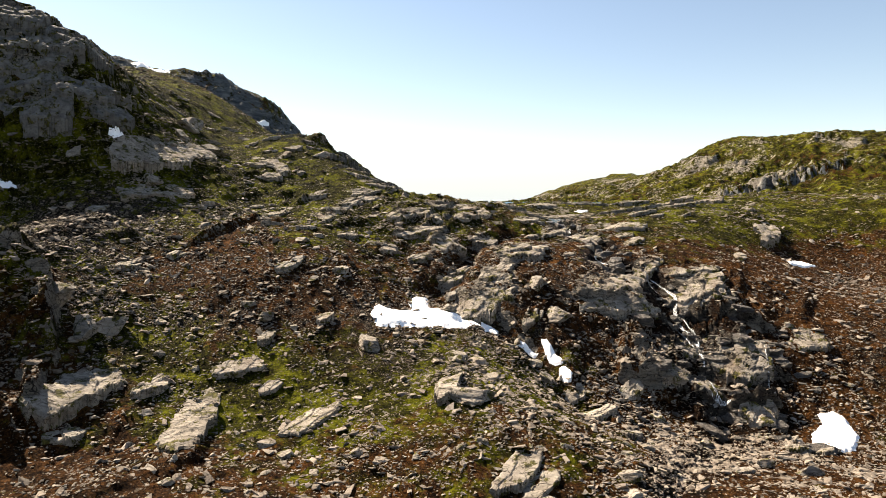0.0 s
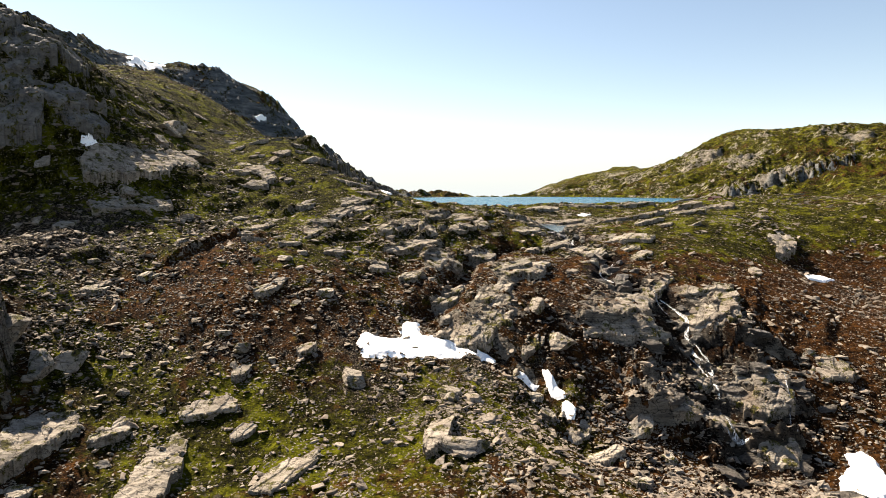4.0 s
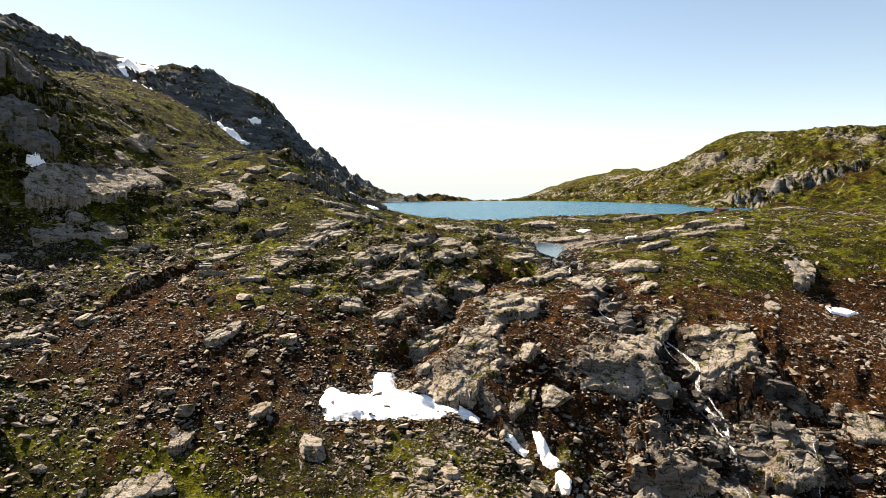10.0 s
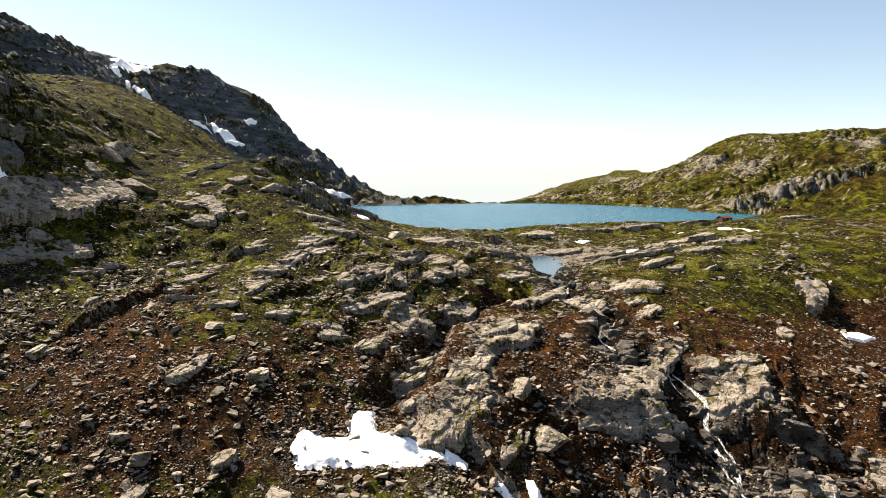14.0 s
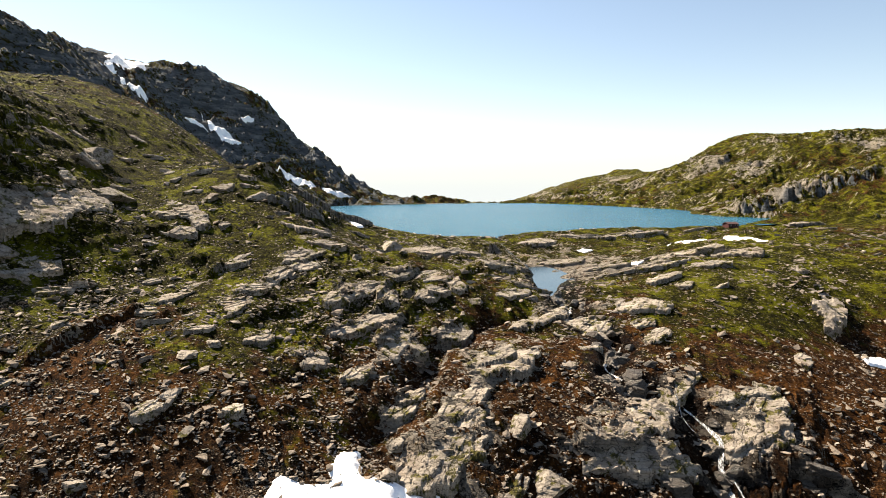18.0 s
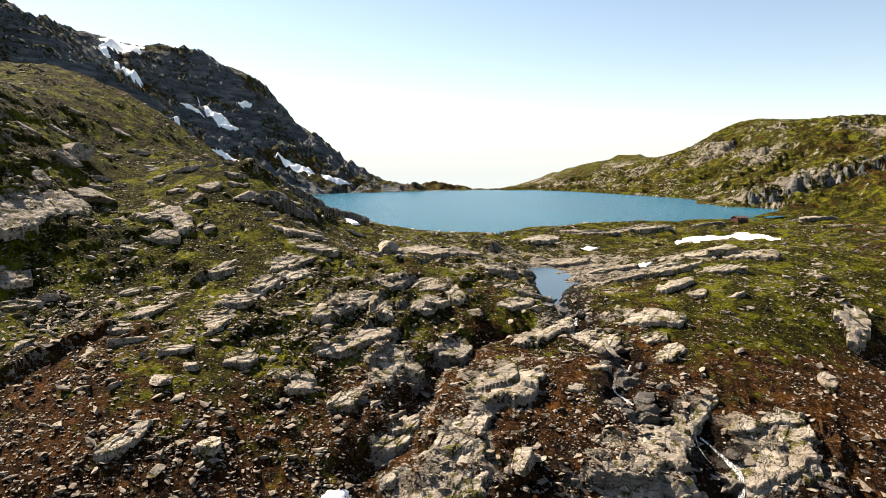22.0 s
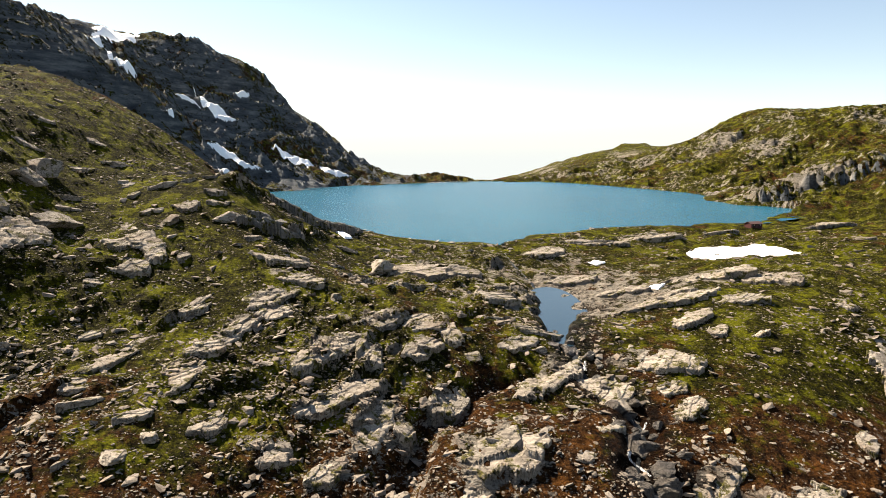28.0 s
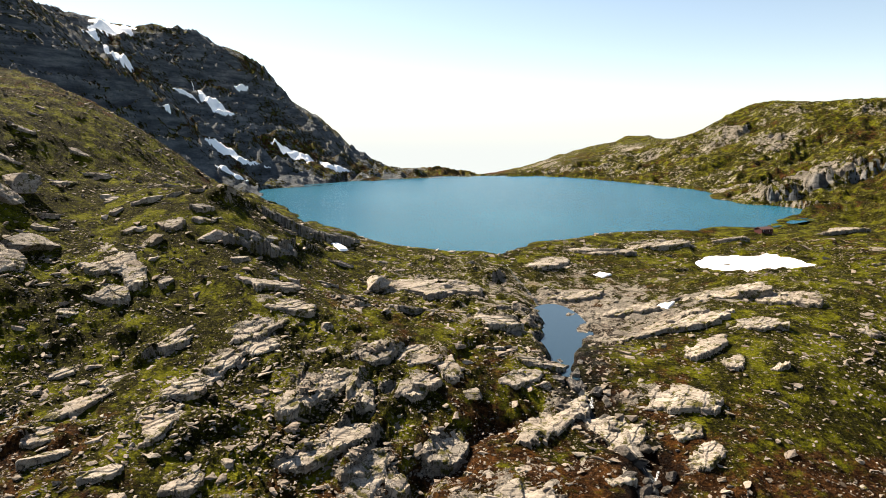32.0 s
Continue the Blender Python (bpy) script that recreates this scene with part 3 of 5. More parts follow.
plan("rock_outcrop", 65.9, 165.9, 13.4, 9.3, -176, 2.2, "pale slab above the waterfall")
plan("rock_outcrop", 72.6, 171.7, 9.4, 6.3, -173, 1.5, "pale slab above the waterfall")
plan("rock_outcrop", 9.4, 158.0, 18.0, 10.6, -140, 2.6, "knobbly grey outcrop above the snow")
plan("rock_outcrop", 13.4, 159.9, 13.9, 10.2, -124, 2.5, "knobbly grey outcrop above the snow")
plan("rock_outcrop", 14.5, 167.9, 10.6, 6.1, -132, 1.5, "knobbly grey outcrop above the snow")
plan("boulder", 24.0, 162.2, 6.6, 5.1, 94, 3.0, "squared grey boulder below a cleft")
plan("rock_outcrop", -45.1, 111.2, 25, 7.4, 103, 1.8, "tall pale rock rib")
plan("rock_outcrop", -66.8, 115.7, 20.0, 11.0, -111, 3.5, "huge slab over a dark hollow")
plan("boulder", -80.2, 130.5, 6.5, 5.9, 174, 4.0, "angular grey boulder in scree")
plan("boulder", -73.7, 128.8, 6.3, 5.5, 150, 4.0, "angular grey boulder in scree")
plan("boulder", -70.1, 131.7, 7.2, 5.1, 15, 3.0, "angular grey boulder in scree")
plan("rock_outcrop", 1.6, 119.9, 24.2, 5.2, -99, 2.5, "pale leaning slab of rock")
plan("boulder", 5.0, 112.4, 10.5, 7.3, 4, 2.5, "mossy flat boulder in heath")
plan("boulder", 3.4, 133.0, 5.5, 4.3, 164, 2.0, "angular pale boulder in the heath")
plan("boulder", 7.3, 131.9, 5.3, 4.3, 125, 2.2, "angular pale boulder in the heath")
plan("boulder", -15.9, 135.9, 8.6, 6.0, 115, 2.0, "pale cracked boulder in heath")
plan("boulder", 9.9, 124.2, 5.4, 4.4, 44, 2.2, "angular pale boulder in the heath")
plan("rock_outcrop", 12.2, 94.1, 13.5, 4.7, -127, 1.1, "rounded outcrop with mossy top")
plan("rock_outcrop", 14.3, 90.5, 8.8, 4.3, -133, 1.0, "rounded outcrop with mossy top")
plan("rock_outcrop", -24.0, 112.1, 11.6, 5.9, -115, 1.4, "low grey slab in heath")
plan("rock_outcrop", -41.7, 126.3, 9.8, 4.7, -164, 1.1, "low grey slab in heath")
plan("boulder", 28.4, 153.9, 7.5, 5.3, 16, 3.0, "leaning dark boulder in a gully")
plan("boulder", -33.1, 138.6, 2.9, 2.1, 160, 1.4, "lone grey boulder in heath")
plan("boulder", -44.5, 143.3, 4.1, 3.1, -160, 2.0, "pair of stacked grey stones")
plan("rock_outcrop", 88.6, 240.4, 12.3, 9.2, 151, 2.2, "low pale whaleback in the meadow")
plan("rock_outcrop", 73.0, 231.7, 16.2, 6.9, -137, 1.6, "low pale whaleback in the meadow")
plan("rock_outcrop", 106.3, 263.2, 18.7, 10.2, 134, 2.4, "low pale whaleback in the meadow")
plan("rock_outcrop", 95.6, 272.7, 22.8, 12.1, 158, 2.9, "low pale whaleback in the meadow")
plan("rock_outcrop", 64.6, 273.1, 19.4, 12.2, 166, 2.9, "smooth pale shelf of bare rock")
plan("rock_outcrop", 74.2, 251.6, 25.3, 16.1, -165, 3.0, "smooth pale shelf of bare rock")
plan("rock_outcrop", 60.9, 243.8, 19.5, 9.3, -166, 2.2, "smooth pale shelf of bare rock")
plan("rock_outcrop", 75.6, 222.7, 7.8, 5.1, -112, 1.2, "lone pale rock in the meadow")
plan("rock_outcrop", 114.2, 241.4, 10.0, 7.1, 121, 1.7, "bedrock hump in the meadow")
plan("rock_outcrop", 75.2, 349.6, 31.0, 15.7, -166, 3.0, "smooth pale rock shelf by the lake")
plan("rock_outcrop", 104.5, 368.7, 31.3, 18.0, 174, 3.0, "smooth pale rock shelf by the lake")
plan("rock_outcrop", 50.3, 324.3, 20.2, 8.7, -135, 2.1, "smooth pale rock shelf by the lake")
plan("rock_outcrop", 137.0, 368.9, 15.1, 11.3, 162, 2.7, "smooth pale rock shelf by the lake")
plan("rock_outcrop", 197.4, 391.3, 31.3, 15.6, -157, 3.0, "broad mossy whaleback by the lake")
plan("rock_outcrop", 169.2, 320.6, 13.6, 7.9, -171, 1.9, "broad mossy whaleback by the lake")
plan("rock_outcrop", 111.5, 217.3, 25, 8.3, -118, 2.5, "steep dark-sided rock rib")
plan("rock_outcrop", 53.3, 293.8, 21.8, 9.4, -165, 2.3, "smooth pale shelf of bare rock")
plan("rock_outcrop", 25.5, 244.3, 13.4, 9.3, -161, 2.2, "grey slab by the pool")
plan("rock_outcrop", 31.4, 269.5, 13.4, 8.1, -146, 1.9, "grey slab by the pool")
plan("rock_outcrop", 34.1, 224.3, 13.0, 5.9, -153, 1.4, "flat slab at the water's edge")
plan("rock_outcrop", 28.3, 215.5, 9.7, 4.4, -143, 1.0, "flat slab at the water's edge")
plan("rock_outcrop", -136.3, 215.2, 27.2, 12.1, -156, 6.0, "banked dark cliff ledge")
plan("rock_outcrop", -134.6, 209.2, 23.9, 9.0, -158, 6.0, "banked dark cliff ledge")
plan("rock_outcrop", -117.5, 207.2, 27.2, 14.0, -164, 8.0, "banked dark cliff ledge")
plan("rock_outcrop", -125.5, 198.9, 22.5, 9.7, 179, 8.0, "banked dark cliff ledge")
plan("rock_outcrop", -146.8, 222.9, 23.3, 11.3, -178, 6.0, "banked dark cliff ledge")
plan("rock_outcrop", -133.4, 203.9, 18.2, 8.0, -172, 7.0, "banked dark cliff ledge")
plan("rock_outcrop", -106.3, 206.3, 14.0, 9.4, 175, 6.0, "banked dark cliff ledge")
plan("rock_outcrop", -127.7, 226.6, 21.8, 14.4, 178, 5.0, "banked dark cliff ledge")
plan("rock_outcrop", -39.4, 301.5, 24.1, 10.1, -119, 4.0, "dark cliff band above the lake")
plan("rock_outcrop", -37.0, 260.4, 25, 8.3, -110, 4.0, "dark cliff band above the lake")
plan("rock_outcrop", -29.5, 319.7, 21.0, 13.1, -133, 3.0, "dark cliff band above the lake")
plan("rock_outcrop", -60.0, 253.7, 13.3, 5.1, 141, 3.0, "dark outcrop on the grassy flank")
plan("boulder", -46.5, 250.8, 8.1, 5.7, 25, 2.5, "grey boulder on the grassy flank")
plan("boulder", -101.7, 257.2, 11.5, 8.0, 30, 4.0, "grey boulder on the grassy flank")
plan("boulder", -85.6, 234.8, 13.2, 9.3, 45, 4.0, "grey boulder on the grassy flank")
plan("boulder", -60.9, 245.9, 7.2, 5.0, 90, 2.5, "grey boulder on the grassy flank")
plan("boulder", -92.7, 227.2, 8.0, 5.6, 106, 4.0, "angular boulder on the grassy flank")
plan("boulder", -100.0, 247.1, 11.0, 7.7, 15, 4.0, "angular boulder on the grassy flank")
plan("boulder", -66.4, 176.7, 5.0, 3.5, 60, 2.0, "angular boulder in the heath")
plan("boulder", -37.7, 169.3, 6.5, 4.5, 120, 1.1, "rounded grey boulder in heath")
plan("rock_outcrop", -34.6, 189.6, 11.6, 4.7, -94, 1.1, "smooth pale whaleback of bare rock")
plan("boulder", -34.4, 173.7, 4.0, 2.8, 170, 1.8, "lone pale boulder in heath")
plan("rock_outcrop", -26.7, 179.1, 7.9, 4.8, -116, 1.1, "pale cracked outcrop of bedrock")
plan("rock_outcrop", -16.5, 176.1, 7.8, 5.8, -159, 1.4, "pale cracked outcrop of bedrock")
plan("boulder", -21.8, 184.1, 3.6, 2.5, 140, 1.3, "bright white stone in grass")
plan("rock_outcrop", 0.1, 188.3, 8.9, 5.1, -123, 1.2, "pale cracked outcrop of bedrock")
plan("rock_outcrop", -6.6, 173.9, 6.8, 4.6, -134, 1.1, "grey blocks in a hollow")
plan("rock_outcrop", 4.0, 171.1, 6.2, 4.6, -170, 2.4, "grey blocks in a hollow")
plan("rock_outcrop", 2.2, 168.2, 7.2, 3.8, -155, 2.4, "grey blocks in a hollow")


def round_outcrops(x, y, spread):
    """1 on the outcrops of bedrock, fading out round them; and the swell of the ground that they make."""
    near, swell = np.zeros(np.shape(x)), np.zeros(np.shape(x))
    for name, ox, oy, length, width, heading, thick, _ in OUTCROPS:
        if name == "boulder":
            continue
        c, s = math.cos(radians(heading)), math.sin(radians(heading))
        reach = 1.6 * length * spread
        m = (np.abs(x - ox) < reach) & (np.abs(y - oy) < reach)
        dx, dy = x[m] - ox, y[m] - oy
        u, v = (dx * c + dy * s) / (length * 0.52 * spread), (-dx * s + dy * c) / (max(width, 3) * 0.52 * spread)
        g = np.exp(-(u * u + v * v) ** 2)
        near[m] = np.maximum(near[m], g)
        swell[m] = np.maximum(swell[m], g * min(thick, 2.5))
    return near, swell


def bare(x, y):
    """Where bedrock comes to the surface, 0.25 to 1."""
    b = patch(x, y, 60, 164, 24, 15) + patch(x, y, 62, 146, 28, 18) + 0.9 * patch(x, y, 62, 285, 46, 42) + patch(x, y, 14, 172, 26, 24) + 0.8 * patch(x, y, 50, 205, 14, 24)
    b = b + patch(x, y, -140, 220, 50, 40) + 0.6 * patch(x, y, 125, 205, 18, 24) + 0.7 * patch(x, y, -10, 205, 34, 26) + 0.6 * patch(x, y, 20, 260, 40, 50)
    return 0.25 + 0.75 * np.minimum(b, 1)


def height(x, y):
    h = broad(x, y)
    d = from_shore(x, y)
    reach = np.hypot(x, y)
    dry = ramp(0, 14, d)
    c, s = math.cos(radians(-30)), math.sin(radians(-30))
    u, v = x * c + y * s, -x * s + y * c              # across and along the ledges
    wob = fractal(x / 34, y / 34, 3, 3)
    rough = ramp(-0.5, 0.5, fractal(x / 45, y / 45, 3, 11))
    meadow = np.exp(-(((x - 92) / 26) ** 2 + ((y - 226) / 30) ** 2))
    rough = rough * (1 - 0.85 * meadow)
    broken = ramp(-0.35, 0.35, fractal(x / 13, y / 13, 3, 13))
    big = saw(u / 19 + 0.5 * wob) * 1.7 * broken
    blocks = np.zeros(np.shape(x))
    m = (reach < 430) & (y > 60)
    block, gap = joints((u + 2.5 * wob)[m], (v + 2 * grain(x / 9, y / 9, 19))[m], 3.4, 17)
    chunk, _ = joints((u + 1.5 * wob)[m], v[m], 1.5, 27)
    blocks[m] = 0.7 * block + 0.36 * chunk - 0.5 * ramp(0.16, 0.0, gap)
    bumps = 1.0 * fractal(x / 19, y / 19, 4, 21) + 0.34 * fractal(x / 2.8, y / 2.8, 4, 29, 0.55) - 0.14 * ramp(0.2, 0.75, fractal(x / 1.7, y / 1.7, 3, 43, 0.6))
    near = np.where(reach < 520, 1, 0.4)
    h = h + dry * near * (rough * (big + blocks * broken * bare(x, y) * (1 + 1.3 * patch(x, y, -140, 220, 50, 45)) - 0.6) + bumps * (1 - 0.55 * meadow))
    wall = patch(x, y, 62, 146, 27, 17) + 0.8 * patch(x, y, 18, 165, 16, 14) + 0.8 * patch(x, y, -140, 215, 40, 38)
    h = h + wall * ((saw((h + 2.2 * fractal(x / 9, y / 9, 3, 67)) / 4.2) - 0.5) * 1.8 + (saw((h + 1.1 * fractal(x / 4, y / 4, 3, 69)) / 1.5) - 0.5) * 0.4)
    crags = np.clip(1.25 * patch(x, y, -136, 212, 34, 34), 0, 0.9)      # terraces of the dark crag
    q = (h + 3.5 * fractal(x / 16, y / 16, 3, 87)) / 6.5
    h = h + crags * 6.5 * (ramp(0.0, 0.26, q - np.floor(q)) - (q - np.floor(q)))
    q = (h + 1.2 * fractal(x / 5, y / 5, 3, 89)) / 2.1
    h = h + crags * 2.1 * (ramp(0.0, 0.3, q - np.floor(q)) - (q - np.floor(q)))
    farness = ramp(380, 650, reach) * dry * (1 - 0.75 * ramp(1050, 1300, reach))
    fx, fy = x / 80, y / 80
    soft = fractal(fx, fy, 5, 51)
    crag = np.abs(fractal(x / 46, y / 46, 4, 57))
    steps = saw((h + 16 * fractal(fx * 0.7, fy * 0.7, 4, 61)) / 34) * 8 + saw((h + 9 * fractal(fx * 1.6, fy * 1.6, 3, 63)) / 13) * 3.6 + saw((h + 4 * fractal(fx * 3, fy * 3, 3, 65)) / 5.5) * 1.0
    steep_side = ramp(60, -60, x)
    h = h + farness * (5 * soft + (1.2 * steps - 7) * (0.22 + 1.25 * steep_side) - (6 + 8 * (1 - steep_side)) * (crag - 0.3) - (5 - 3.2 * steep_side) * np.abs(fractal(x / 17, y / 17, 3, 59)))
    h = h + 0.28 * round_outcrops(x, y, 1.15)[1]
    run, along = from_line(x, y, STREAM)
    deep = 1.0 + 1.6 * ramp(7.5, 9, along) - 0.6 * ramp(20, 22, along)
    h = h - deep * np.exp(-((run + 1.2 * grain(x / 3, y / 3, 81)) / 3.2) ** 2)
    pool = patch(x, y, 42 + 2.0 * grain(x / 9, y / 9, 85), 251, 5.2, 32, -6)
    bed = ramp(0.25, 0.6, pool)
    h = h * (1 - bed) + np.minimum(h, -8.9) * bed
    cut, _ = from_line(x, y, GULLY)
    h = h - 4.2 * np.exp(-((cut + 1.5 * grain(x / 4, y / 4, 83)) / 3.8) ** 2)
    for line, drop, back, front in SCARPS:
        reach_ = 4.5 * back + 6
        m = (x > min(p[0] for p in line) - reach_) & (x < max(p[0] for p in line) + reach_) & (y > min(p[1] for p in line) - reach_) & (y < max(p[1] for p in line) + reach_)
        if m.any():
            h[m] += scarp(x[m], y[m], line, drop, back, front)
    h = h - 7.5 * patch(x, y, 125, 322, 32, 19, -40) + 1.4 * patch(x, y, 106, 288, 28, 8, -40)
    return h


# ---------------------------------------------------------------- the ground sheet
def sheet(name, verts, faces, material, smooth=True):
    me = bpy.data.meshes.new(name)
    me.vertices.add(len(verts))
    me.vertices.foreach_set("co", np.asarray(verts, np.float32).ravel())
    faces = np.asarray(faces, np.int32)
    me.loops.add(faces.size)
    me.loops.foreach_set("vertex_index", faces.ravel())
    me.polygons.add(len(faces))
    me.polygons.foreach_set("loop_start", np.arange(0, faces.size, faces.shape[1], dtype=np.int32))
    me.polygons.foreach_set("use_smooth", np.full(len(faces), smooth))
    me.update(calc_edges=True)
    me.materials.append(material)
    return me


def put_attribute(me, name, values):
    me.attributes.new(name, "FLOAT", "POINT").data.foreach_set("value", np.asarray(values, np.float32))


def cover(x, y, z, steep):
    """How green, how bare and how stony the ground is."""
    reach = np.hypot(x, y)
    big = fractal(x / 38, y / 38, 3, 91)
    green = 0.24 + 0.63 * ramp(-20, -6, z) + 0.25 * big - 0.3 * ramp(600, 750, reach) * ramp(60, -60, x)
    green = green - 0.08 + 0.35 * patch(x, y, -35, 118, 50, 26) + 0.35 * patch(x, y, 12, 128, 18, 14) + 0.2 * patch(x, y, -75, 190, 40, 50) + 0.35 * patch(x, y, -80, 262, 42, 52) + 0.6 * patch(x, y, 93, 218, 22, 30) + 0.5 * patch(x, y, -40, 120, 30, 12) + 0.35 * patch(x, y, -62, 135, 14, 12) - 0.55 * patch(x, y, -60, 170, 22, 24) - 0.4 * patch(x, y, 105, 175, 26, 22) + 0.3 * patch(x, y, -5, 118, 20, 14)
    # Less rock on the left crag: darker plant cover stands for its shade.
    rock = 0.02 + 0.5 * ramp(1.0, 2.6, steep) + 0.16 * big + 0.36 * bare(x, y) + 0.16 * patch(x, y, 58, 268, 32, 55) + 0.22 * patch(x, y, 66, 285, 20, 45) + 0.15 * patch(x, y, 110, 255, 22, 40) - 0.55 * patch(x, y, -125, 190, 40, 45)
    rock = rock - 0.6 * patch(x, y, 93, 228, 26, 28) - 0.25 * patch(x, y, -85, 255, 40, 40)
    rock = rock + ramp(420, 700, reach) * (0.25 - 0.12 * ramp(10, -60, x) + 0.18 * fractal(x / 40, y / 40, 4, 97))
    rock = rock + 0.28 * round_outcrops(x, y, 1.05)[0]
    scree = 0.18 + 0.2 * fractal(x / 25, y / 25, 3, 95) + 0.55 * patch(x, y, -95, 165, 22, 45) + 0.15 * patch(x, y, 45, 125, 40, 22)
    scree = scree + 0.20 * ramp(-12, -25, z) * ramp(110, 145, y) + 0.8 * patch(x, y, 53, 258, 8, 28)
    scree = scree - 0.30 * ramp(-4, 10, z) * ramp(420, 330, reach)
    run, along = from_line(x, y, STREAM)
    wet = 1.1 * np.exp(-(run / 6.0) ** 2) * ramp(5.5, 7, along) + 0.95 * patch(x, y, 67, 145, 17, 20) + 0.5 * patch(x, y, 30, 160, 14, 22) + 0.5 * patch(x, y, 42, 251, 12, 38)
    # Far left mountain: tint stands in for its haze and shade.
    haze_shade = 0.85 * ramp(430, 620, reach) * ramp(20, -70, x)
    rock = rock + 0.34 * haze_shade
    green = green + 0.25 * haze_shade
    # Same tint painted for shade on the cliff beyond the lake and left crag.
    haze_shade = np.maximum(haze_shade, 0.9 * np.exp(-(from_line(x, y, SCARPS[1][0])[0] / 9) ** 2) * ramp(0.8, 2.0, steep))
    haze_shade = np.maximum(haze_shade, 0.2 * np.minimum(1.3 * patch(x, y, -134, 212, 32, 30), 1))
    return green, rock, scree, wet, haze_shade


turns = np.concatenate([np.linspace(-180, -41, 60)[:-1], np.linspace(-41, 41, 660), np.linspace(41, 180, 60)[1:-1]])
rings = np.concatenate([np.geomspace(3, 80, 60)[:-1], np.geomspace(80, 430, 520)[:-1], np.geomspace(430, 1300, 270)[:-1], np.geomspace(1300, 4700, 40)])
tt, rr = np.meshgrid(np.radians(turns), rings)
gx, gy = 4 + rr * np.sin(tt), -6 + rr * np.cos(tt)
gz = height(gx, gy)
rows_, cols_ = gx.shape
index = np.arange(rows_ * cols_).reshape(rows_, cols_)
nxt = np.roll(index, -1, axis=1)
quads = np.stack([index[:-1], index[1:], nxt[1:], nxt[:-1]], -1).reshape(-1, 4)[:, ::-1]
ground_mesh = sheet("ground", np.stack([gx, gy, gz], -1).reshape(-1, 3), quads, GROUND, False)
along_r = np.gradient(gz, rings, axis=0)
along_t = np.gradient(gz, axis=1) / np.maximum(np.gradient(tt, axis=1) * rr, 1e-3)
steep = np.hypot(along_r, along_t)
for name_, values_ in zip(("green", "rock", "scree", "wet", "haze_shade"), cover(gx, gy, gz, steep)):
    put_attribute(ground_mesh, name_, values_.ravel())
ground = tagged(new("ground", ground_mesh), "rugged mountain ground of grass, heath and bare grey bedrock", "ground", kind="structure")

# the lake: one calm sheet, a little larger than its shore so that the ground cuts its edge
lake_verts = [(60, 640, LAKE_LEVEL)] + [(x + (x - 60) * (0.10 if y > 430 else 0.02), y + (y - 640) * (0.07 if y > 430 else 0.022), LAKE_LEVEL) for x, y in SHORE]
me = bpy.data.meshes.new("lake")
me.from_pydata(lake_verts, [], [(0, 1 + (k + 1) % len(SHORE), 1 + k) for k in range(len(SHORE))])
me.materials.append(LAKE_WATER)
lake = tagged(new("lake", me), "wide blue mountain lake with fine ripples", "lake", kind="structure")

# glowing wall for the far bright air round the whole place
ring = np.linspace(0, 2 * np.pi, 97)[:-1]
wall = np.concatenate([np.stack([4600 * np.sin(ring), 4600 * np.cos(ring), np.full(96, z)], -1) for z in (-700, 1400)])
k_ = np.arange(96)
haze = tagged(new("backdrop", sheet("backdrop", wall, np.stack([k_, (k_ + 1) % 96, (k_ + 1) % 96 + 96, k_ + 96], -1), HAZE)), "glowing wall in place of pale bright haze over the far horizon", "haze", kind="structure")
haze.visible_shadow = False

# ---------------------------------------------------------------- rocks
def ball(level):
    bm = bmesh.new()
    bmesh.ops.create_icosphere(bm, subdivisions=level, radius=1)
    v = np.array([p.co for p in bm.verts])
    f = np.array([[q.index for q in p.verts] for p in bm.faces])
    bm.free()
    return v, f


BALLS = {level: ball(level) for level in (3, 4)}


def worn(v, seed, fine):
    """Beds that step back and in, lumps and cracks, on a stone of about unit size."""
    q = v[:, 2] * 4.5 + 0.35 * fractal(v[:, 0] * 2 + seed, v[:, 1] * 2, 2, 7)
    side = np.clip(1.1 - np.abs(v[:, 2]) * 1.2, 0, 1)
    v[:, :2] *= (1 + 0.12 * side * grain(np.round(q) * 3.7 + seed, v[:, 0] * 1.2, 3))[:, None]
    lump = fractal(v[:, 0] * 2.6 + seed * 3, v[:, 1] * 2.6 + v[:, 2], 4, 9)
    v += v / np.linalg.norm(v, axis=1)[:, None] * (fine * lump)[:, None]
    return v


def cut(v, planes):
    for n, d in planes:
        n = np.asarray(n, float) / np.linalg.norm(n)
        v = v - np.maximum(v @ n - d, 0)[:, None] * n * 0.97
    return v


def chipped(level, seed, flat=False, cuts=8):
    """A stone: a ball with flat sides broken off it."""
    rnd = np.random.RandomState(seed)
    v, f = BALLS[level]
    planes = []
    start = rnd.uniform(0, 6.28)
    for k in range(cuts):
        a = start + 6.283 * k / cuts + rnd.uniform(-0.4, 0.4)
        up = rnd.uniform(-0.1, 0.4) if flat else rnd.uniform(-0.7, 0.9)
        planes.append(((math.cos(a), math.sin(a), up), rnd.uniform(0.5, 0.9)))
    if flat:
        planes.append(((rnd.uniform(-0.2, 0.2), rnd.uniform(-0.2, 0.2), 1.0), rnd.uniform(0.4, 0.6)))
    v = cut(v * np.array([1.5, 1.5, 1.2]), planes)
    return (worn(v, seed, 0.035), f) if level >= 3 else (v, f)


ROCK_COUNT = [0]
TALL = ("upright", "block", "dark face", "undercut", "cliff", "dark underside", "steep", "square")


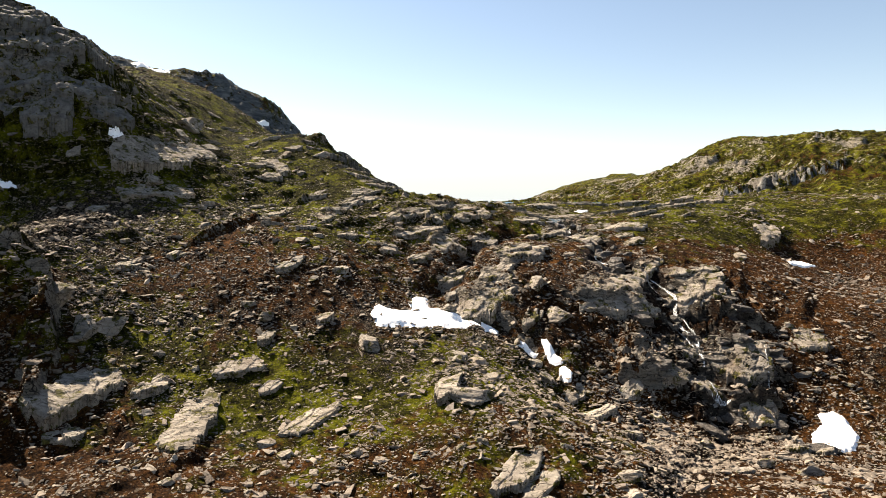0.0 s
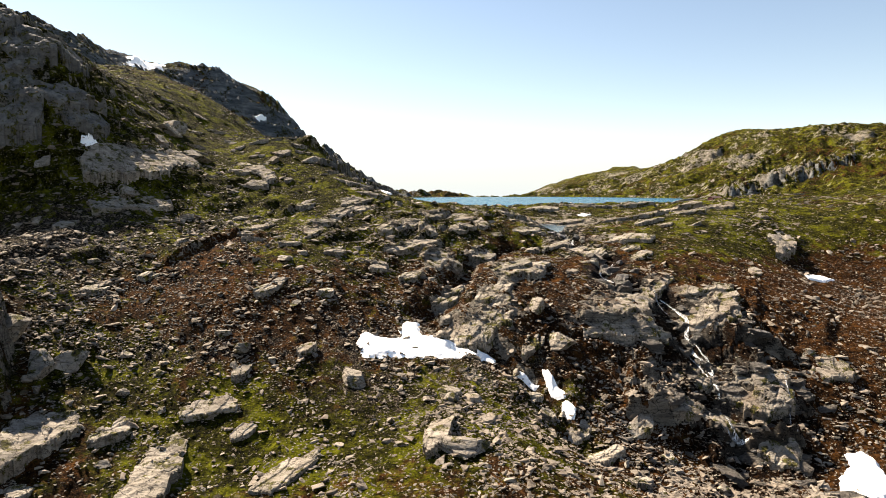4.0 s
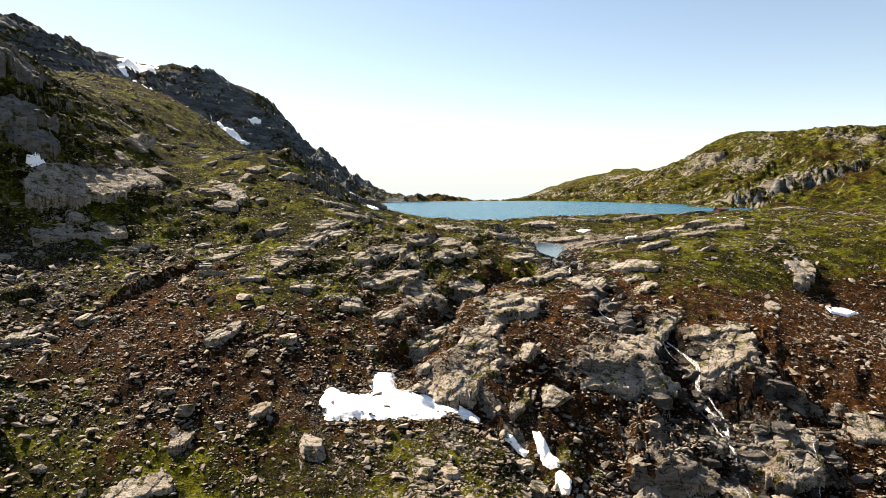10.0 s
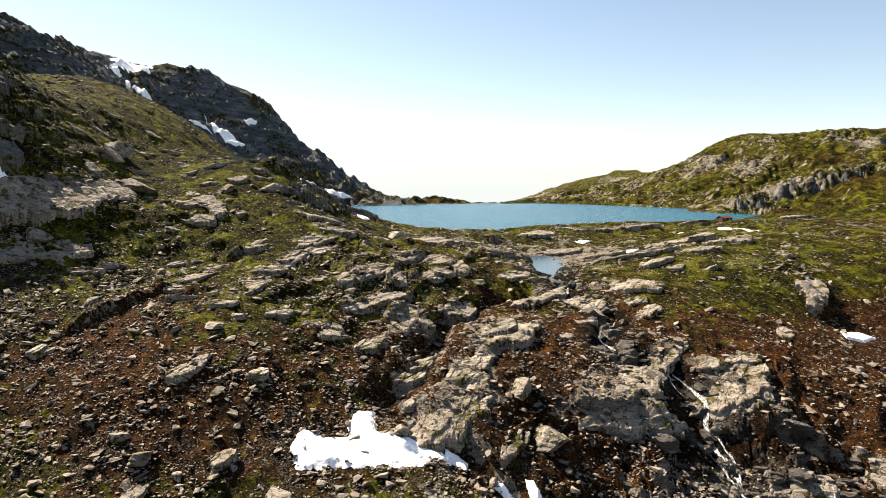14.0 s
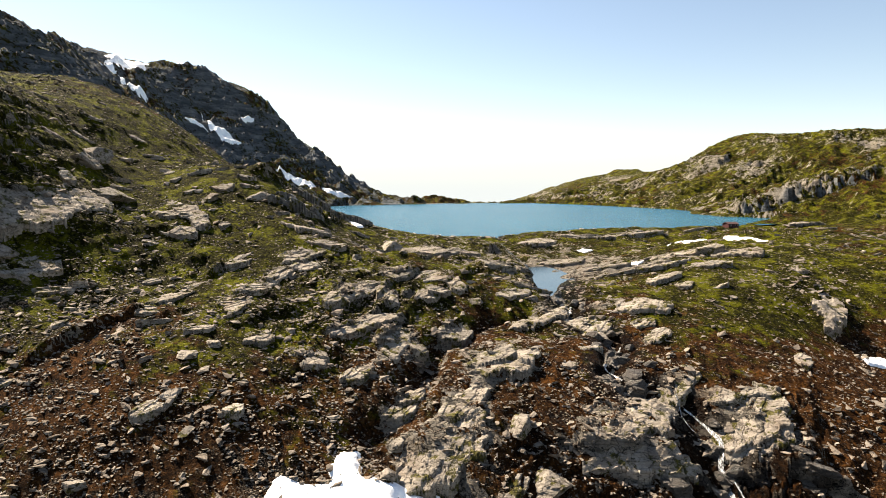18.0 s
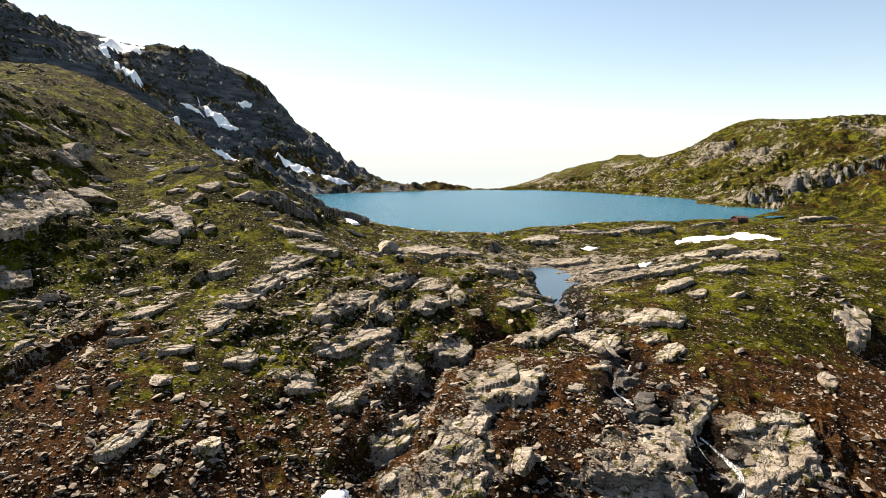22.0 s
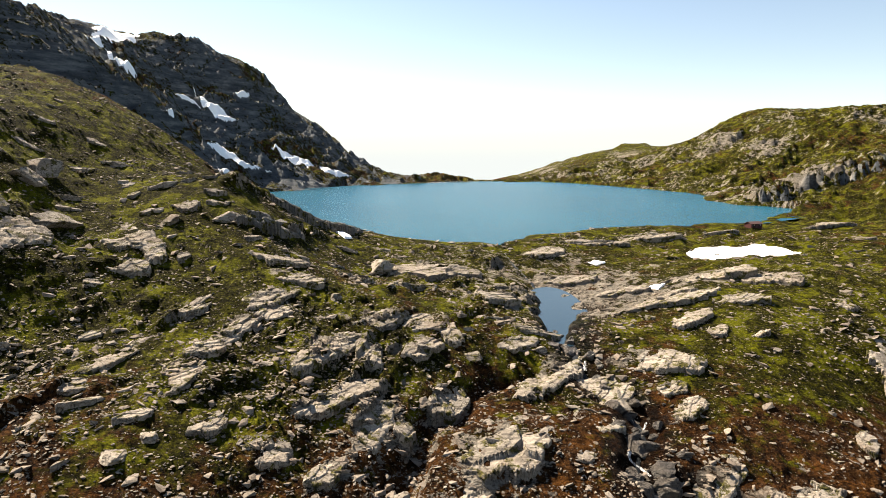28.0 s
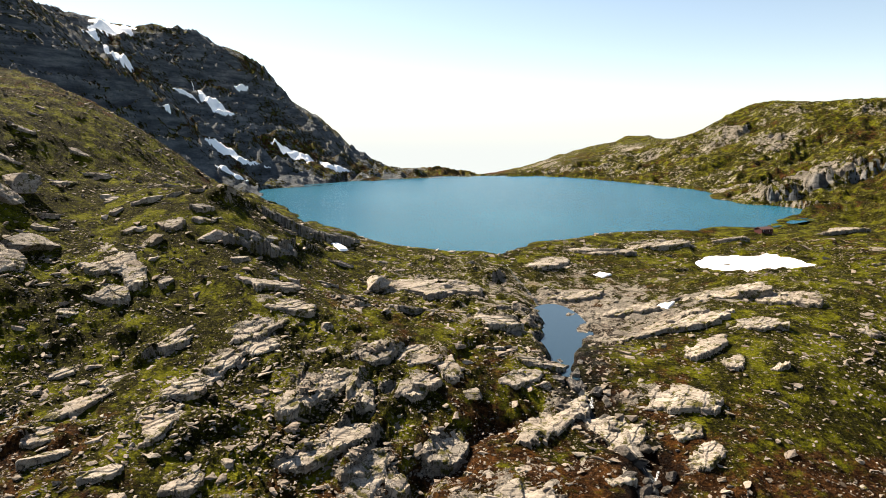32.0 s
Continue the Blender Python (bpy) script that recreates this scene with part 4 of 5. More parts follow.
def soften(z, n):
    """Running mean over a grid, n cells each way."""
    for axis in (0, 1):
        total = np.zeros(z.shape)
        for k in range(-n, n + 1):
            i = np.clip(np.arange(z.shape[axis]) + k, 0, z.shape[axis] - 1)
            total += np.take(z, i, axis)
        z = total / (2 * n + 1)
    return z


def skirted(points, quads, depth):
    """A sheet of quads closed by a wall that goes down all round it."""
    edges = np.concatenate([quads[:, [k, (k + 1) % 4]] for k in range(4)])
    size = len(points)
    key, back = edges[:, 0] * size + edges[:, 1], edges[:, 1] * size + edges[:, 0]
    rim = edges[~np.isin(key, back)]
    low = points - np.array([0, 0, depth])
    quads = np.concatenate([quads, np.stack([rim[:, 1], rim[:, 0], rim[:, 0] + size, rim[:, 1] + size], -1)])
    used, quads = np.unique(quads, return_inverse=True)
    return np.concatenate([points, low])[used], quads.reshape(-1, 4)


def boulder_rock(x, y, length, width, heading, thick, label, seed):
    v, f = chipped(4 if length > 5 else 3, seed, thick < 2.4, 9)
    ob = new("boulder", sheet("boulder", v * np.array([length * 0.5, width * 0.5, thick * 0.62]), f, STONE, False))
    around = height(x + 0.3 * width * np.array([0, 1, -1, 0, 0.0]), y + 0.3 * width * np.array([0, 0, 0, 1, -1.0]))
    ob.matrix_world = pose(x, y, float(around.mean()) + thick * 0.04, (seed * 5) % 17 - 8, (seed * 3) % 15 - 7, heading)
    return tagged(ob, label, "boulder")


def one_piece(quads, size):
    """Of a set of quads, the largest group that hangs together."""
    mark = np.arange(len(quads))
    while True:
        low = np.full(size, len(quads))
        np.minimum.at(low, quads, mark[:, None])
        after = low[quads].min(1)
        if (after == mark).all():
            break
        mark = after
    return quads[mark == np.bincount(mark).argmax()]


def ragged(u, v, a, b, rnd):
    """How far out of a broken-off, many-cornered outline a place lies: 1 on its rim."""
    out = np.zeros(u.shape)
    turn = rnd.uniform(0, 6.28)
    for k in range(9):
        t = turn + 6.283 * k / 9 + rnd.uniform(-0.3, 0.3)
        out = np.maximum(out, (math.cos(t) * u / a + math.sin(t) * v / b) / rnd.uniform(0.78, 1.06))
    return out


def rock(name, x, y, length, width, heading, thick, label):
    """A boulder in one piece, or an outcrop of bedrock: flat slabs split by joints, raised and broken off on the side that faces down the valley."""
    ROCK_COUNT[0] += 1
    seed = ROCK_COUNT[0] * 7 + 3
    rnd = np.random.RandomState(seed)
    if name == "boulder":
        return boulder_rock(x, y, length, width, heading, thick, label, seed)
    a, b = length * 0.56, max(width * 0.56, 1.6)
    step = min(max(length / 60, 0.2), 0.42)
    u, v = np.meshgrid(np.arange(-a, a + step, step), np.arange(-b, b + step, step), indexing="ij")
    c, s = math.cos(radians(heading)), math.sin(radians(heading))
    wx, wy = x + u * c - v * s, y + u * s + v * c
    ground_z = height(wx, wy)
    fit = np.stack([u.ravel(), v.ravel(), np.ones(u.size)], -1)
    lie = np.linalg.lstsq(fit, ground_z.ravel(), rcond=None)[0]
    flat = (fit @ (lie * np.array([0.92, 0.92, 1]))).reshape(u.shape)
    tall = any(word in label for word in TALL)
    lean = float(lie[0] ** 2 + lie[1] ** 2)
    own = 0.2 + 0.4 * float(ramp(9, 26, length))
    z = (1 - own) * flat + own * soften(ground_z, max(2, int(2.4 / step)))
    edge = ragged(u, v, a, b, rnd) + 0.20 * fractal(wx / 3.0, wy / 3.0, 4, seed % 50, 0.6)
    # the net of joints
    space = 2.8 if any(w in label for w in ("cracked", "knobbly", "stepped", "jointed", "rough", "fractured", "split", "block", "cliff", "cracks")) else (15.0 if "big pale" in label else 7.5)
    n_u, n_v = min(8, max(1, round(2 * a / space / 1.6))), min(5, max(1, round(2 * b / space)))
    warp = 0.22 * fractal(wx / 2.6, wy / 2.6, 3, 15)
    best, second, cell = np.full(u.shape, 1e9), np.full(u.shape, 1e9), np.zeros(u.shape, int)
    level = np.zeros(u.shape)
    tip = 0.16 if tall or space < 3 else 0.07
    for i in range(n_u):
        for j in range(n_v):
            cu = a * (2 * (i + 0.5 + rnd.uniform(-0.36, 0.36)) / n_u - 1)
            cv = b * (2 * (j + 0.5 + rnd.uniform(-0.36, 0.36)) / n_v - 1)
            d = np.abs(u + 0.35 * v - cu - 0.35 * cv) / 1.6 + np.abs(v - cv) + warp
            here = rnd.uniform(-0.15, 0.35) * thick * (1.0 if tall else 0.6) + (u - cu) * rnd.uniform(-tip, tip) + (v - cv) * rnd.uniform(-tip, tip)
            won = d < best
            second = np.where(won, best, np.minimum(second, d))
            level, cell, best = np.where(won, here, level), np.where(won, i * n_v + j, cell), np.where(won, d, best)
    # thin beds that end in small steps, and the raised front
    bed = (wx * 0.80 - wy * 0.6) + 0.25 * z
    relief = 0.20 * np.floor(bed / 1.7 + 0.9 * fractal(wx / 6, wy / 6, 3, 77)) % 0.4 + 0.035 * fractal(wx / 1.1, wy / 1.1, 4, 79, 0.6)
    relief = relief / (1 + lean) + lean / (1 + lean) * 0.8 * (saw((z + 0.9 * fractal(wx / 4, wy / 4, 2, 73)) / 1.9) - 0.5)
    front = np.clip(((wx - x) * 0.55 - (wy - y) * 0.83) / max(b, 2.2), -1, 1)
    rise = thick * (0.2 if tall else 0.45 if "big pale" in label else 0.08) + (0.15 * thick if y < 142 else 0)
    z = z + level / (1 + 0.5 * lean) + relief + rise + 0.36 * thick * front - 0.5 * ramp(0.12, 0.0, second - best) - 0.35 * ramp(0.9, 1.0, edge)
    live = edge < 1.0
    index_ = np.arange(u.size).reshape(u.shape)
    quads = np.stack([index_[:-1, :-1], index_[1:, :-1], index_[1:, 1:], index_[:-1, 1:]], -1)
    full = live[:-1, :-1] & live[1:, :-1] & live[:-1, 1:] & live[1:, 1:]
    mid = float(np.median(z))
    points = np.stack([wx - x, wy - y, z - mid], -1).reshape(-1, 3)
    root = new(name)
    root.matrix_world = pose(x, y, mid)
    for k in np.unique(cell[:-1, :-1][full]):
        mine = quads[full & (cell[:-1, :-1] == k)]
        if len(mine) < 6:
            continue
        mine = one_piece(mine, u.size)
        p, q = skirted(points, mine, 1.0 + 0.7 * thick)
        block = new("rock_block", sheet("rock_block", p, q, SHADED_STONE if "dark cliff" in label else STONE, False))
        block.parent = root
    return tagged(root, label, "rock")


for row in OUTCROPS:
    rock(*row)

# low ledges of bedrock that come through the turf
rnd = np.random.RandomState(131)
LOW = []
while len(LOW) < 64:
    a, r = radians(rnd.uniform(-32, 30)), math.exp(rnd.uniform(math.log(118), math.log(330)))
    x, y = 4 + r * math.sin(a), -6 + r * math.cos(a)
    flank, lawn = float(patch(x, y, -75, 262, 42, 50)), float(patch(x, y, 93, 226, 24, 26))
    apart = min([math.hypot(x - q[0], y - q[1]) for q in LOW] + [math.hypot(x - q[1], y - q[2]) / max(1, q[3] / 9) for q in OUTCROPS])
    far_off = float(from_shore(np.array([x]), np.array([y]))[0]) > 8 and float(patch(x, y, 42, 251, 9, 34)) < 0.1 and from_line(np.array([x]), np.array([y]), STREAM)[0][0] > 5
    if far_off and apart > 5 and abs(x + 3) + abs(y - 149) > 24 and math.hypot(x - 81, y - 128) > 9 and math.hypot(x - 110, y - 197) > 9 and rnd.uniform() < 0.10 + 0.9 * flank - 0.1 * lawn:
        LOW.append((x, y))
for x, y in LOW:
    length = rnd.uniform(3.5, 9.0)
    rock("rock_outcrop", x, y, length, length * rnd.uniform(0.35, 0.6), rnd.uniform(-150, -105), rnd.uniform(1.2, 2.2), "low cracked ledge of grey bedrock in the turf")


# dark wet rocks in the bed of the stream
wet_chips = [sheet("boulder", chipped(3, 700 + k, k % 2 == 0, 8)[0], BALLS[3][1], WET_STONE, False) for k in range(6)]
rnd = np.random.RandomState(77)
for k in range(72):
    i = rnd.randint(6, 21)
    (ax, ay), (bx, by) = STREAM[i], STREAM[i + 1]
    u = rnd.uniform()
    x, y = ax + (bx - ax) * u + rnd.normal(0, 2.6), ay + (by - ay) * u + rnd.normal(0, 1.5)
    size = rnd.uniform(0.7, 2.0)
    ob = new("boulder", wet_chips[k % 6])
    ob.matrix_world = pose(x, y, float(height(np.array([x]), np.array([y]))[0]) + 0.15 * size, rnd.uniform(-15, 15), rnd.uniform(-15, 15), rnd.uniform(0, 360)) @ Matrix.Diagonal((size * rnd.uniform(0.9, 1.5), size, size * rnd.uniform(0.5, 0.8), 1))
    tagged(ob, "dark wet rock in the stream bed", "rock", "wet rocks in the stream")


# dark wet blocks of the cliff that the water falls over
for k in range(130):
    x, y = 68 + rnd.normal(0, 9.5), 144 + rnd.normal(0, 9.5)
    size = min(0.6 + 0.6 * rnd.pareto(2.2), 2.2)
    if math.hypot(x - 81, y - 128) < 9:
        y += 16
    ob = new("rock_block", wet_chips[2 * (k % 3)])
    ob.matrix_world = pose(x, y, float(height(np.array([x]), np.array([y]))[0]) + 0.1 * size, rnd.uniform(5, 25), rnd.uniform(-14, 14), rnd.uniform(-40, 10)) @ Matrix.Diagonal((size * rnd.uniform(1.2, 2.4), size * rnd.uniform(0.7, 1.1), size * rnd.uniform(0.4, 0.7), 1))
    tagged(ob, "dark angular block of wet bedrock on the cliff", "rock", "blocks on the wet cliff")


# loose boulders that lie about the slopes
chips = [sheet("boulder", chipped(3, 900 + k, k % 2 == 0, 8)[0], BALLS[3][1], STONE, False) for k in range(9)]
rnd = np.random.RandomState(21)
spots = []
while len(spots) < 260:
    a, r = radians(rnd.uniform(-38, 36)), math.exp(rnd.uniform(math.log(92), math.log(330)))
    x, y = 4 + r * math.sin(a), -6 + r * math.cos(a)
    stony = 0.30 + 0.9 * float(patch(x, y, -92, 160, 26, 45)) + 0.5 * float(patch(x, y, 45, 125, 40, 25)) + 0.3 * float(patch(x, y, -20, 150, 45, 30))
    wet = float(from_shore(np.array([x]), np.array([y]))[0])
    pool = float(patch(x, y, 42, 251, 8, 32))
    if rnd.uniform() < stony and wet > 6 and pool < 0.2 and from_line(np.array([x]), np.array([y]), STREAM)[0][0] > 3:
        spots.append((x, y))
levels = height(*np.array(spots).T)
for k, (x, y) in enumerate(spots):
    size = min(0.5 + 0.5 * rnd.pareto(2.6) if k % 5 else rnd.uniform(0.9, 1.7), 1.8)
    ob = new("boulder", chips[k % 9])
    ob.matrix_world = Matrix.Translation((x, y, float(levels[k]) + 0.02 * size)) @ pose(0, 0, 0, rnd.uniform(-18, 18), rnd.uniform(-18, 18), rnd.uniform(0, 360)) @ Matrix.Diagonal((size * rnd.uniform(0.8, 1.4), size, size * rnd.uniform(0.45, 0.8), 1))
    tagged(ob, "weathered grey boulder lying on the mountain slope", "boulder", "boulders on the slope")


def splinter(seed):
    """A small angular stone: the hull of a few points."""
    rnd = np.random.RandomState(seed)
    bm = bmesh.new()
    for p in rnd.uniform(-1, 1, (9, 3)):
        bm.verts.new(p / max(0.75, np.abs(p).max()) * np.array([1.15, 1.0, 0.9]))
    hull = bmesh.ops.convex_hull(bm, input=bm.verts)
    bmesh.ops.delete(bm, geom=[g for g in hull["geom_interior"] if isinstance(g, bmesh.types.BMVert)], context="VERTS")
    bm.verts.index_update()
    v, f = np.array([p.co for p in bm.verts]), np.array([[q.index for q in p.verts] for p in bm.faces])
    bm.free()
    return v, f


def scatter(name, count, seed, near, far, least, most, label, density):
    """Many loose stones in one mesh; density gives how likely one lies at a place."""
    rnd = np.random.RandomState(seed)
    made = 0
    xs, ys = [], []
    while made < count:
        a, r = np.radians(rnd.uniform(-39, 39, count)), np.exp(rnd.uniform(math.log(near), math.log(far), count))
        x, y = 4 + r * np.sin(a), -6 + r * np.cos(a)
        keep = (rnd.uniform(0, 1, count) < density(x, y)) & (from_shore(x, y) > 2) & (patch(x, y, 42, 251, 6.5, 29, -6) < 0.3)
        xs.append(x[keep]), ys.append(y[keep])
        made += int(keep.sum())
    x, y = np.concatenate(xs)[:count], np.concatenate(ys)[:count]
    z = height(x, y)
    reach = np.hypot(x, y)
    size = least * (1 - rnd.uniform(0, 1, count)) ** (-1 / 2.5)
    size = np.minimum(size, most) * (0.75 + reach / 500)
    shapes = [splinter(300 + k) for k in range(16)]
    verts, faces = [], []
    base = 0
    for k in range(16):
        mine = np.arange(k, count, 16)
        v, f = shapes[k]
        turn, tip = rnd.uniform(0, 6.28, len(mine)), rnd.uniform(-0.35, 0.35, len(mine))
        sx, sy, sz = size[mine] * rnd.uniform(0.8, 1.6, len(mine)), size[mine], size[mine] * rnd.uniform(0.35, 0.7, len(mine))
        px, py, pz = v[None, :, 0] * sx[:, None], v[None, :, 1] * sy[:, None], v[None, :, 2] * sz[:, None]
        pz = pz + px * tip[:, None]
        c, s = np.cos(turn)[:, None], np.sin(turn)[:, None]
        out = np.stack([x[mine, None] + px * c - py * s, y[mine, None] + px * s + py * c, z[mine, None] + 0.12 * size[mine, None] + pz], -1)
        verts.append(out.reshape(-1, 3))
        faces.append((f[None] + (base + np.arange(len(mine)) * len(v))[:, None, None]).reshape(-1, 3))
        base += len(mine) * len(v)
    me = sheet(name, np.concatenate(verts), np.concatenate(faces), STONES, False)
    return tagged(new(name, me), label, "stones", kind="stuff")


def stony(x, y):
    z = broad(x, y)
    clump = ramp(-0.3, 0.5, fractal(x / 11, y / 11, 3, 33))
    base = 0.08 + 0.13 * ramp(-10, -24, z) * ramp(112, 150, y) + 0.8 * patch(x, y, -92, 160, 26, 50) + 0.5 * patch(x, y, 45, 125, 40, 25) + 0.25 * patch(x, y, -25, 185, 30, 30)
    return base * (0.25 + 0.75 * clump) * (1 - 0.55 * patch(x, y, 93, 228, 24, 26))


scatter("scree", 44000, 5, 84, 260, 0.135, 0.85, "loose angular grey stones strewn over the lower slope", stony)
scatter("stones", 26000, 6, 75, 420, 0.15, 0.8, "pale loose stones lying in grass and heath", lambda x, y: (0.12 + 0.5 * ramp(-0.1, 0.5, fractal(x / 16, y / 16, 3, 37))) * ramp(70, 170, y))

# ---------------------------------------------------------------- snow and water
def rock_tree():
    """All bedrock, to find what lies under falling water."""
    verts, faces = [], []
    for ob in scene.objects:
        if ob.type == "MESH" and ob.name.startswith("rock_block"):
            m = ob.parent.matrix_world if ob.parent else ob.matrix_world
            base = len(verts)
            verts.extend(m @ p.co for p in ob.data.vertices)
            faces.extend([base + i for i in f.vertices] for f in ob.data.polygons)
    return BVHTree.FromPolygons(verts, faces)


ROCKS = rock_tree()


def top(x, y, z):
    """The level of the ground or of the rock on it."""
    z = z.copy()
    for i in np.ndindex(z.shape):
        hit = ROCKS.ray_cast(Vector((x[i], y[i], z[i] + 8)), Vector((0, 0, -1)), 8.0)[0]
        if hit:
            z[i] = hit.z
    return z


def inside(x, y, line):
    """Distance into an outline, negative outside."""
    within = np.zeros(np.shape(x), bool)
    for (ax, ay), (bx, by) in zip(line, line[1:] + line[:1]):
        within ^= ((ay > y) != (by > y)) & (x < (bx - ax) * (y - ay) / (by - ay + 1e-9) + ax)
    d, _ = from_line(x, y, line + line[:1])
    return np.where(within, d, -d)


def snow_patch(outline, thick, label):
    """A bank of old snow with a melted, scalloped edge that lies in the folds of the ground."""
    xs, ys = zip(*outline)
    size = max(max(xs) - min(xs), max(ys) - min(ys))
    step = max(size / 70, 0.16)
    gx, gy = np.meshgrid(np.arange(min(xs) - step, max(xs) + 2 * step, step), np.arange(min(ys) - step, max(ys) + 2 * step, step))
    d = inside(gx, gy, outline) + size * 0.012 * grain(gx / (size * 0.035), gy / (size * 0.035), 7)
    r = size * 0.03
    z = sum(height(gx + a * r, gy + b * r) for a, b in ((0, 0), (1, 0), (-1, 0), (0, 1), (0, -1))) / 5
    z = np.maximum(z, 0.7 * height(gx, gy) + 0.3 * z) + 0.95 * thick * (np.clip(d / (size * 0.045), -1.6, 1) ** 1) * 0.9 + 0.05 * thick
    live = d > -1.5 * step
    number = np.full(gx.shape, -1)
    number[live] = np.arange(int(live.sum()))
    full = live[:-1, :-1] & live[1:, :-1] & live[:-1, 1:] & live[1:, 1:]
    q = np.stack([number[:-1, :-1][full], number[:-1, 1:][full], number[1:, 1:][full], number[1:, :-1][full]], -1)
    me = sheet("snow_patch", np.stack([gx[live], gy[live], z[live]], -1), q, SNOW)
    return tagged(new("snow_patch", me), label, "snow", "snow patches")


def ribbon(name, line, widths, lift, material, label, category, sink=True):
    """Running water along a line: a strip that follows the ground."""
    pts = [Vector((*p, 0)) for p in line]
    fine = []
    for k in range(len(pts) - 1):
        a, b, c, d = pts[max(k - 1, 0)], pts[k], pts[k + 1], pts[min(k + 2, len(pts) - 1)]
        n = max(2, int((c - b).length / 0.7))
        for i in range(n):
            u = i / n
            p = 0.5 * (2 * b + (c - a) * u + (2 * a - 5 * b + 4 * c - d) * u * u + (3 * b - a - 3 * c + d) * u ** 3)
            fine.append((p.x, p.y, widths[k] * (1 - u) + widths[k + 1] * u))
    fine = np.array(fine)
    way = np.gradient(fine[:, :2], axis=0)
    way /= np.linalg.norm(way, axis=1)[:, None]
    side = np.stack([way[:, 1], -way[:, 0]], -1)
    wob = 1 + 0.35 * grain(np.arange(len(fine)) * 0.37, np.zeros(len(fine)) + 3.3, 5)
    across = np.linspace(-0.5, 0.5, 5)
    x = fine[:, 0, None] + side[:, 0, None] * across * (fine[:, 2] * wob)[:, None]
    y = fine[:, 1, None] + side[:, 1, None] * across * (fine[:, 2] * wob)[:, None]
    z = height(x, y)
    if not sink:
        z = top(x, y, z)
        z = np.maximum(z, soften(z, 1))
    if sink:
        z = np.minimum.accumulate(z.min(1))[:, None] + 0 * z
    z = z + lift * (1 - 1.2 * np.abs(across) ** 2 * 2)
    i = np.arange(x.size).reshape(x.shape)
    q = np.stack([i[:-1, :-1], i[:-1, 1:], i[1:, 1:], i[1:, :-1]], -1).reshape(-1, 4)
    return tagged(new(name, sheet(name, np.stack([x, y, z], -1).reshape(-1, 3), q, material)), label, category)


snow_patch([(-16.9, 145.3), (-15.8, 149.6), (-10.6, 148.9), (-7.7, 149.9), (-8.3, 152.6), (-6.8, 156.7), (-4.0, 158.1), (-3.1, 152.2), (1.4, 151.7), (5.1, 154.1), (8.5, 152.3), (9.9, 151.1), (5.0, 145.6), (-1.9, 144.5), (-8.7, 143.6), (-14.7, 141.6)], 0.6, "dirty-edged white snow patch in a hollow of the slope")
snow_patch([(22.9, 146.7), (24.2, 146.3), (25.1, 144.6), (27.3, 141.8), (27.1, 140.7), (25.7, 141.1), (24.2, 142.2), (23.6, 144.0)], 0.5, "narrow snow strip in a stony gully")
snow_patch([(26.2, 140.2), (27.5, 140.0), (28.8, 138.3), (28.2, 136.6), (26.9, 137.0), (26.0, 139.0)], 0.5, "small snow remnant in a stony gully")
snow_patch([(9.4, 152.9), (13.3, 150.7), (13.1, 148.7), (10.5, 150.4), (8.0, 147.7)], 0.3, "thin broken snow strip between rocks")
snow_patch([(17.5, 148.1), (19.6, 146.5), (22.1, 144.6), (21.1, 144.3), (19.2, 145.7), (16.8, 147.3)], 0.3, "thin broken snow strip between rocks")
snow_patch([(81.2, 134.1), (84.6, 134.2), (85.7, 131.0), (85.2, 126.1), (81.9, 122.1), (77.4, 121.2), (75.2, 125.0), (76.9, 128.6), (80.7, 131.4)], 0.7, "round white snow patch below a cliff")
snow_patch([(109.2, 200.3), (115.4, 202.8), (119.4, 201.7), (114.0, 198.0), (109.1, 197.6)], 0.6, "thin snow patch under a rock rib")
snow_patch([(111.4, 341.5), (119.2, 349.6), (135.6, 339.6), (141.2, 322.4), (143.7, 313.4), (135.3, 316.8), (123.0, 326.1), (115.5, 337.2)], 0.4, "long white snow patch beside the lake shore")
snow_patch([(65.8, 317.2), (69.6, 320.0), (72.5, 316.2), (68.6, 315.5)], 0.5, "small snow patch on a rock shelf")
snow_patch([(75.1, 273.7), (80.8, 274.6), (76.7, 268.9)], 0.5, "small snow patch on a rock shelf")
snow_patch([(-136.3, 188.6), (-130.1, 186.8), (-124.1, 184.7), (-122.2, 182.6), (-134.6, 186.0)], 0.8, "shaded snow patch under a cliff")
snow_patch([(-105.1, 200.2), (-102.7, 202.5), (-100.0, 202.1), (-103.0, 199.4)], 0.8, "shaded snow patch under a cliff")
snow_patch([(-28.4, 309.3), (-26.5, 314.5), (-21.9, 307.7), (-24.4, 304.4)], 0.6, "small snow patch below a dark cliff band")
snow_patch([(-393.2, 815.1), (-433.2, 907.0), (-438.1, 936.6), (-428.1, 1002.7), (-394.8, 923.2), (-395.0, 865.8)], 1.4, "large snowfield below the far summit")
snow_patch([(-390.6, 841.8), (-378.1, 832.2), (-356.2, 807.5), (-348.4, 816.4), (-341.0, 813.5), (-338.6, 786.4), (-349.7, 784.1)], 1.4, "snow streak on the far mountain face")
snow_patch([(-422.8, 1084.3), (-423.4, 1115.8), (-398.7, 1074.7), (-385.4, 1016.2)], 1.4, "snow streak on the far mountain face")
snow_patch([(-317.1, 915.8), (-292.7, 882.8), (-279.2, 892.1), (-257.6, 894.6), (-267.9, 864.8), (-287.9, 865.5)], 1.4, "snow streak on the far mountain face")
snow_patch([(-306.4, 832.6), (-297.6, 856.8), (-282.6, 864.0), (-291.9, 858.2), (-300.9, 840.4)], 1.4, "snow streak on the far mountain face")
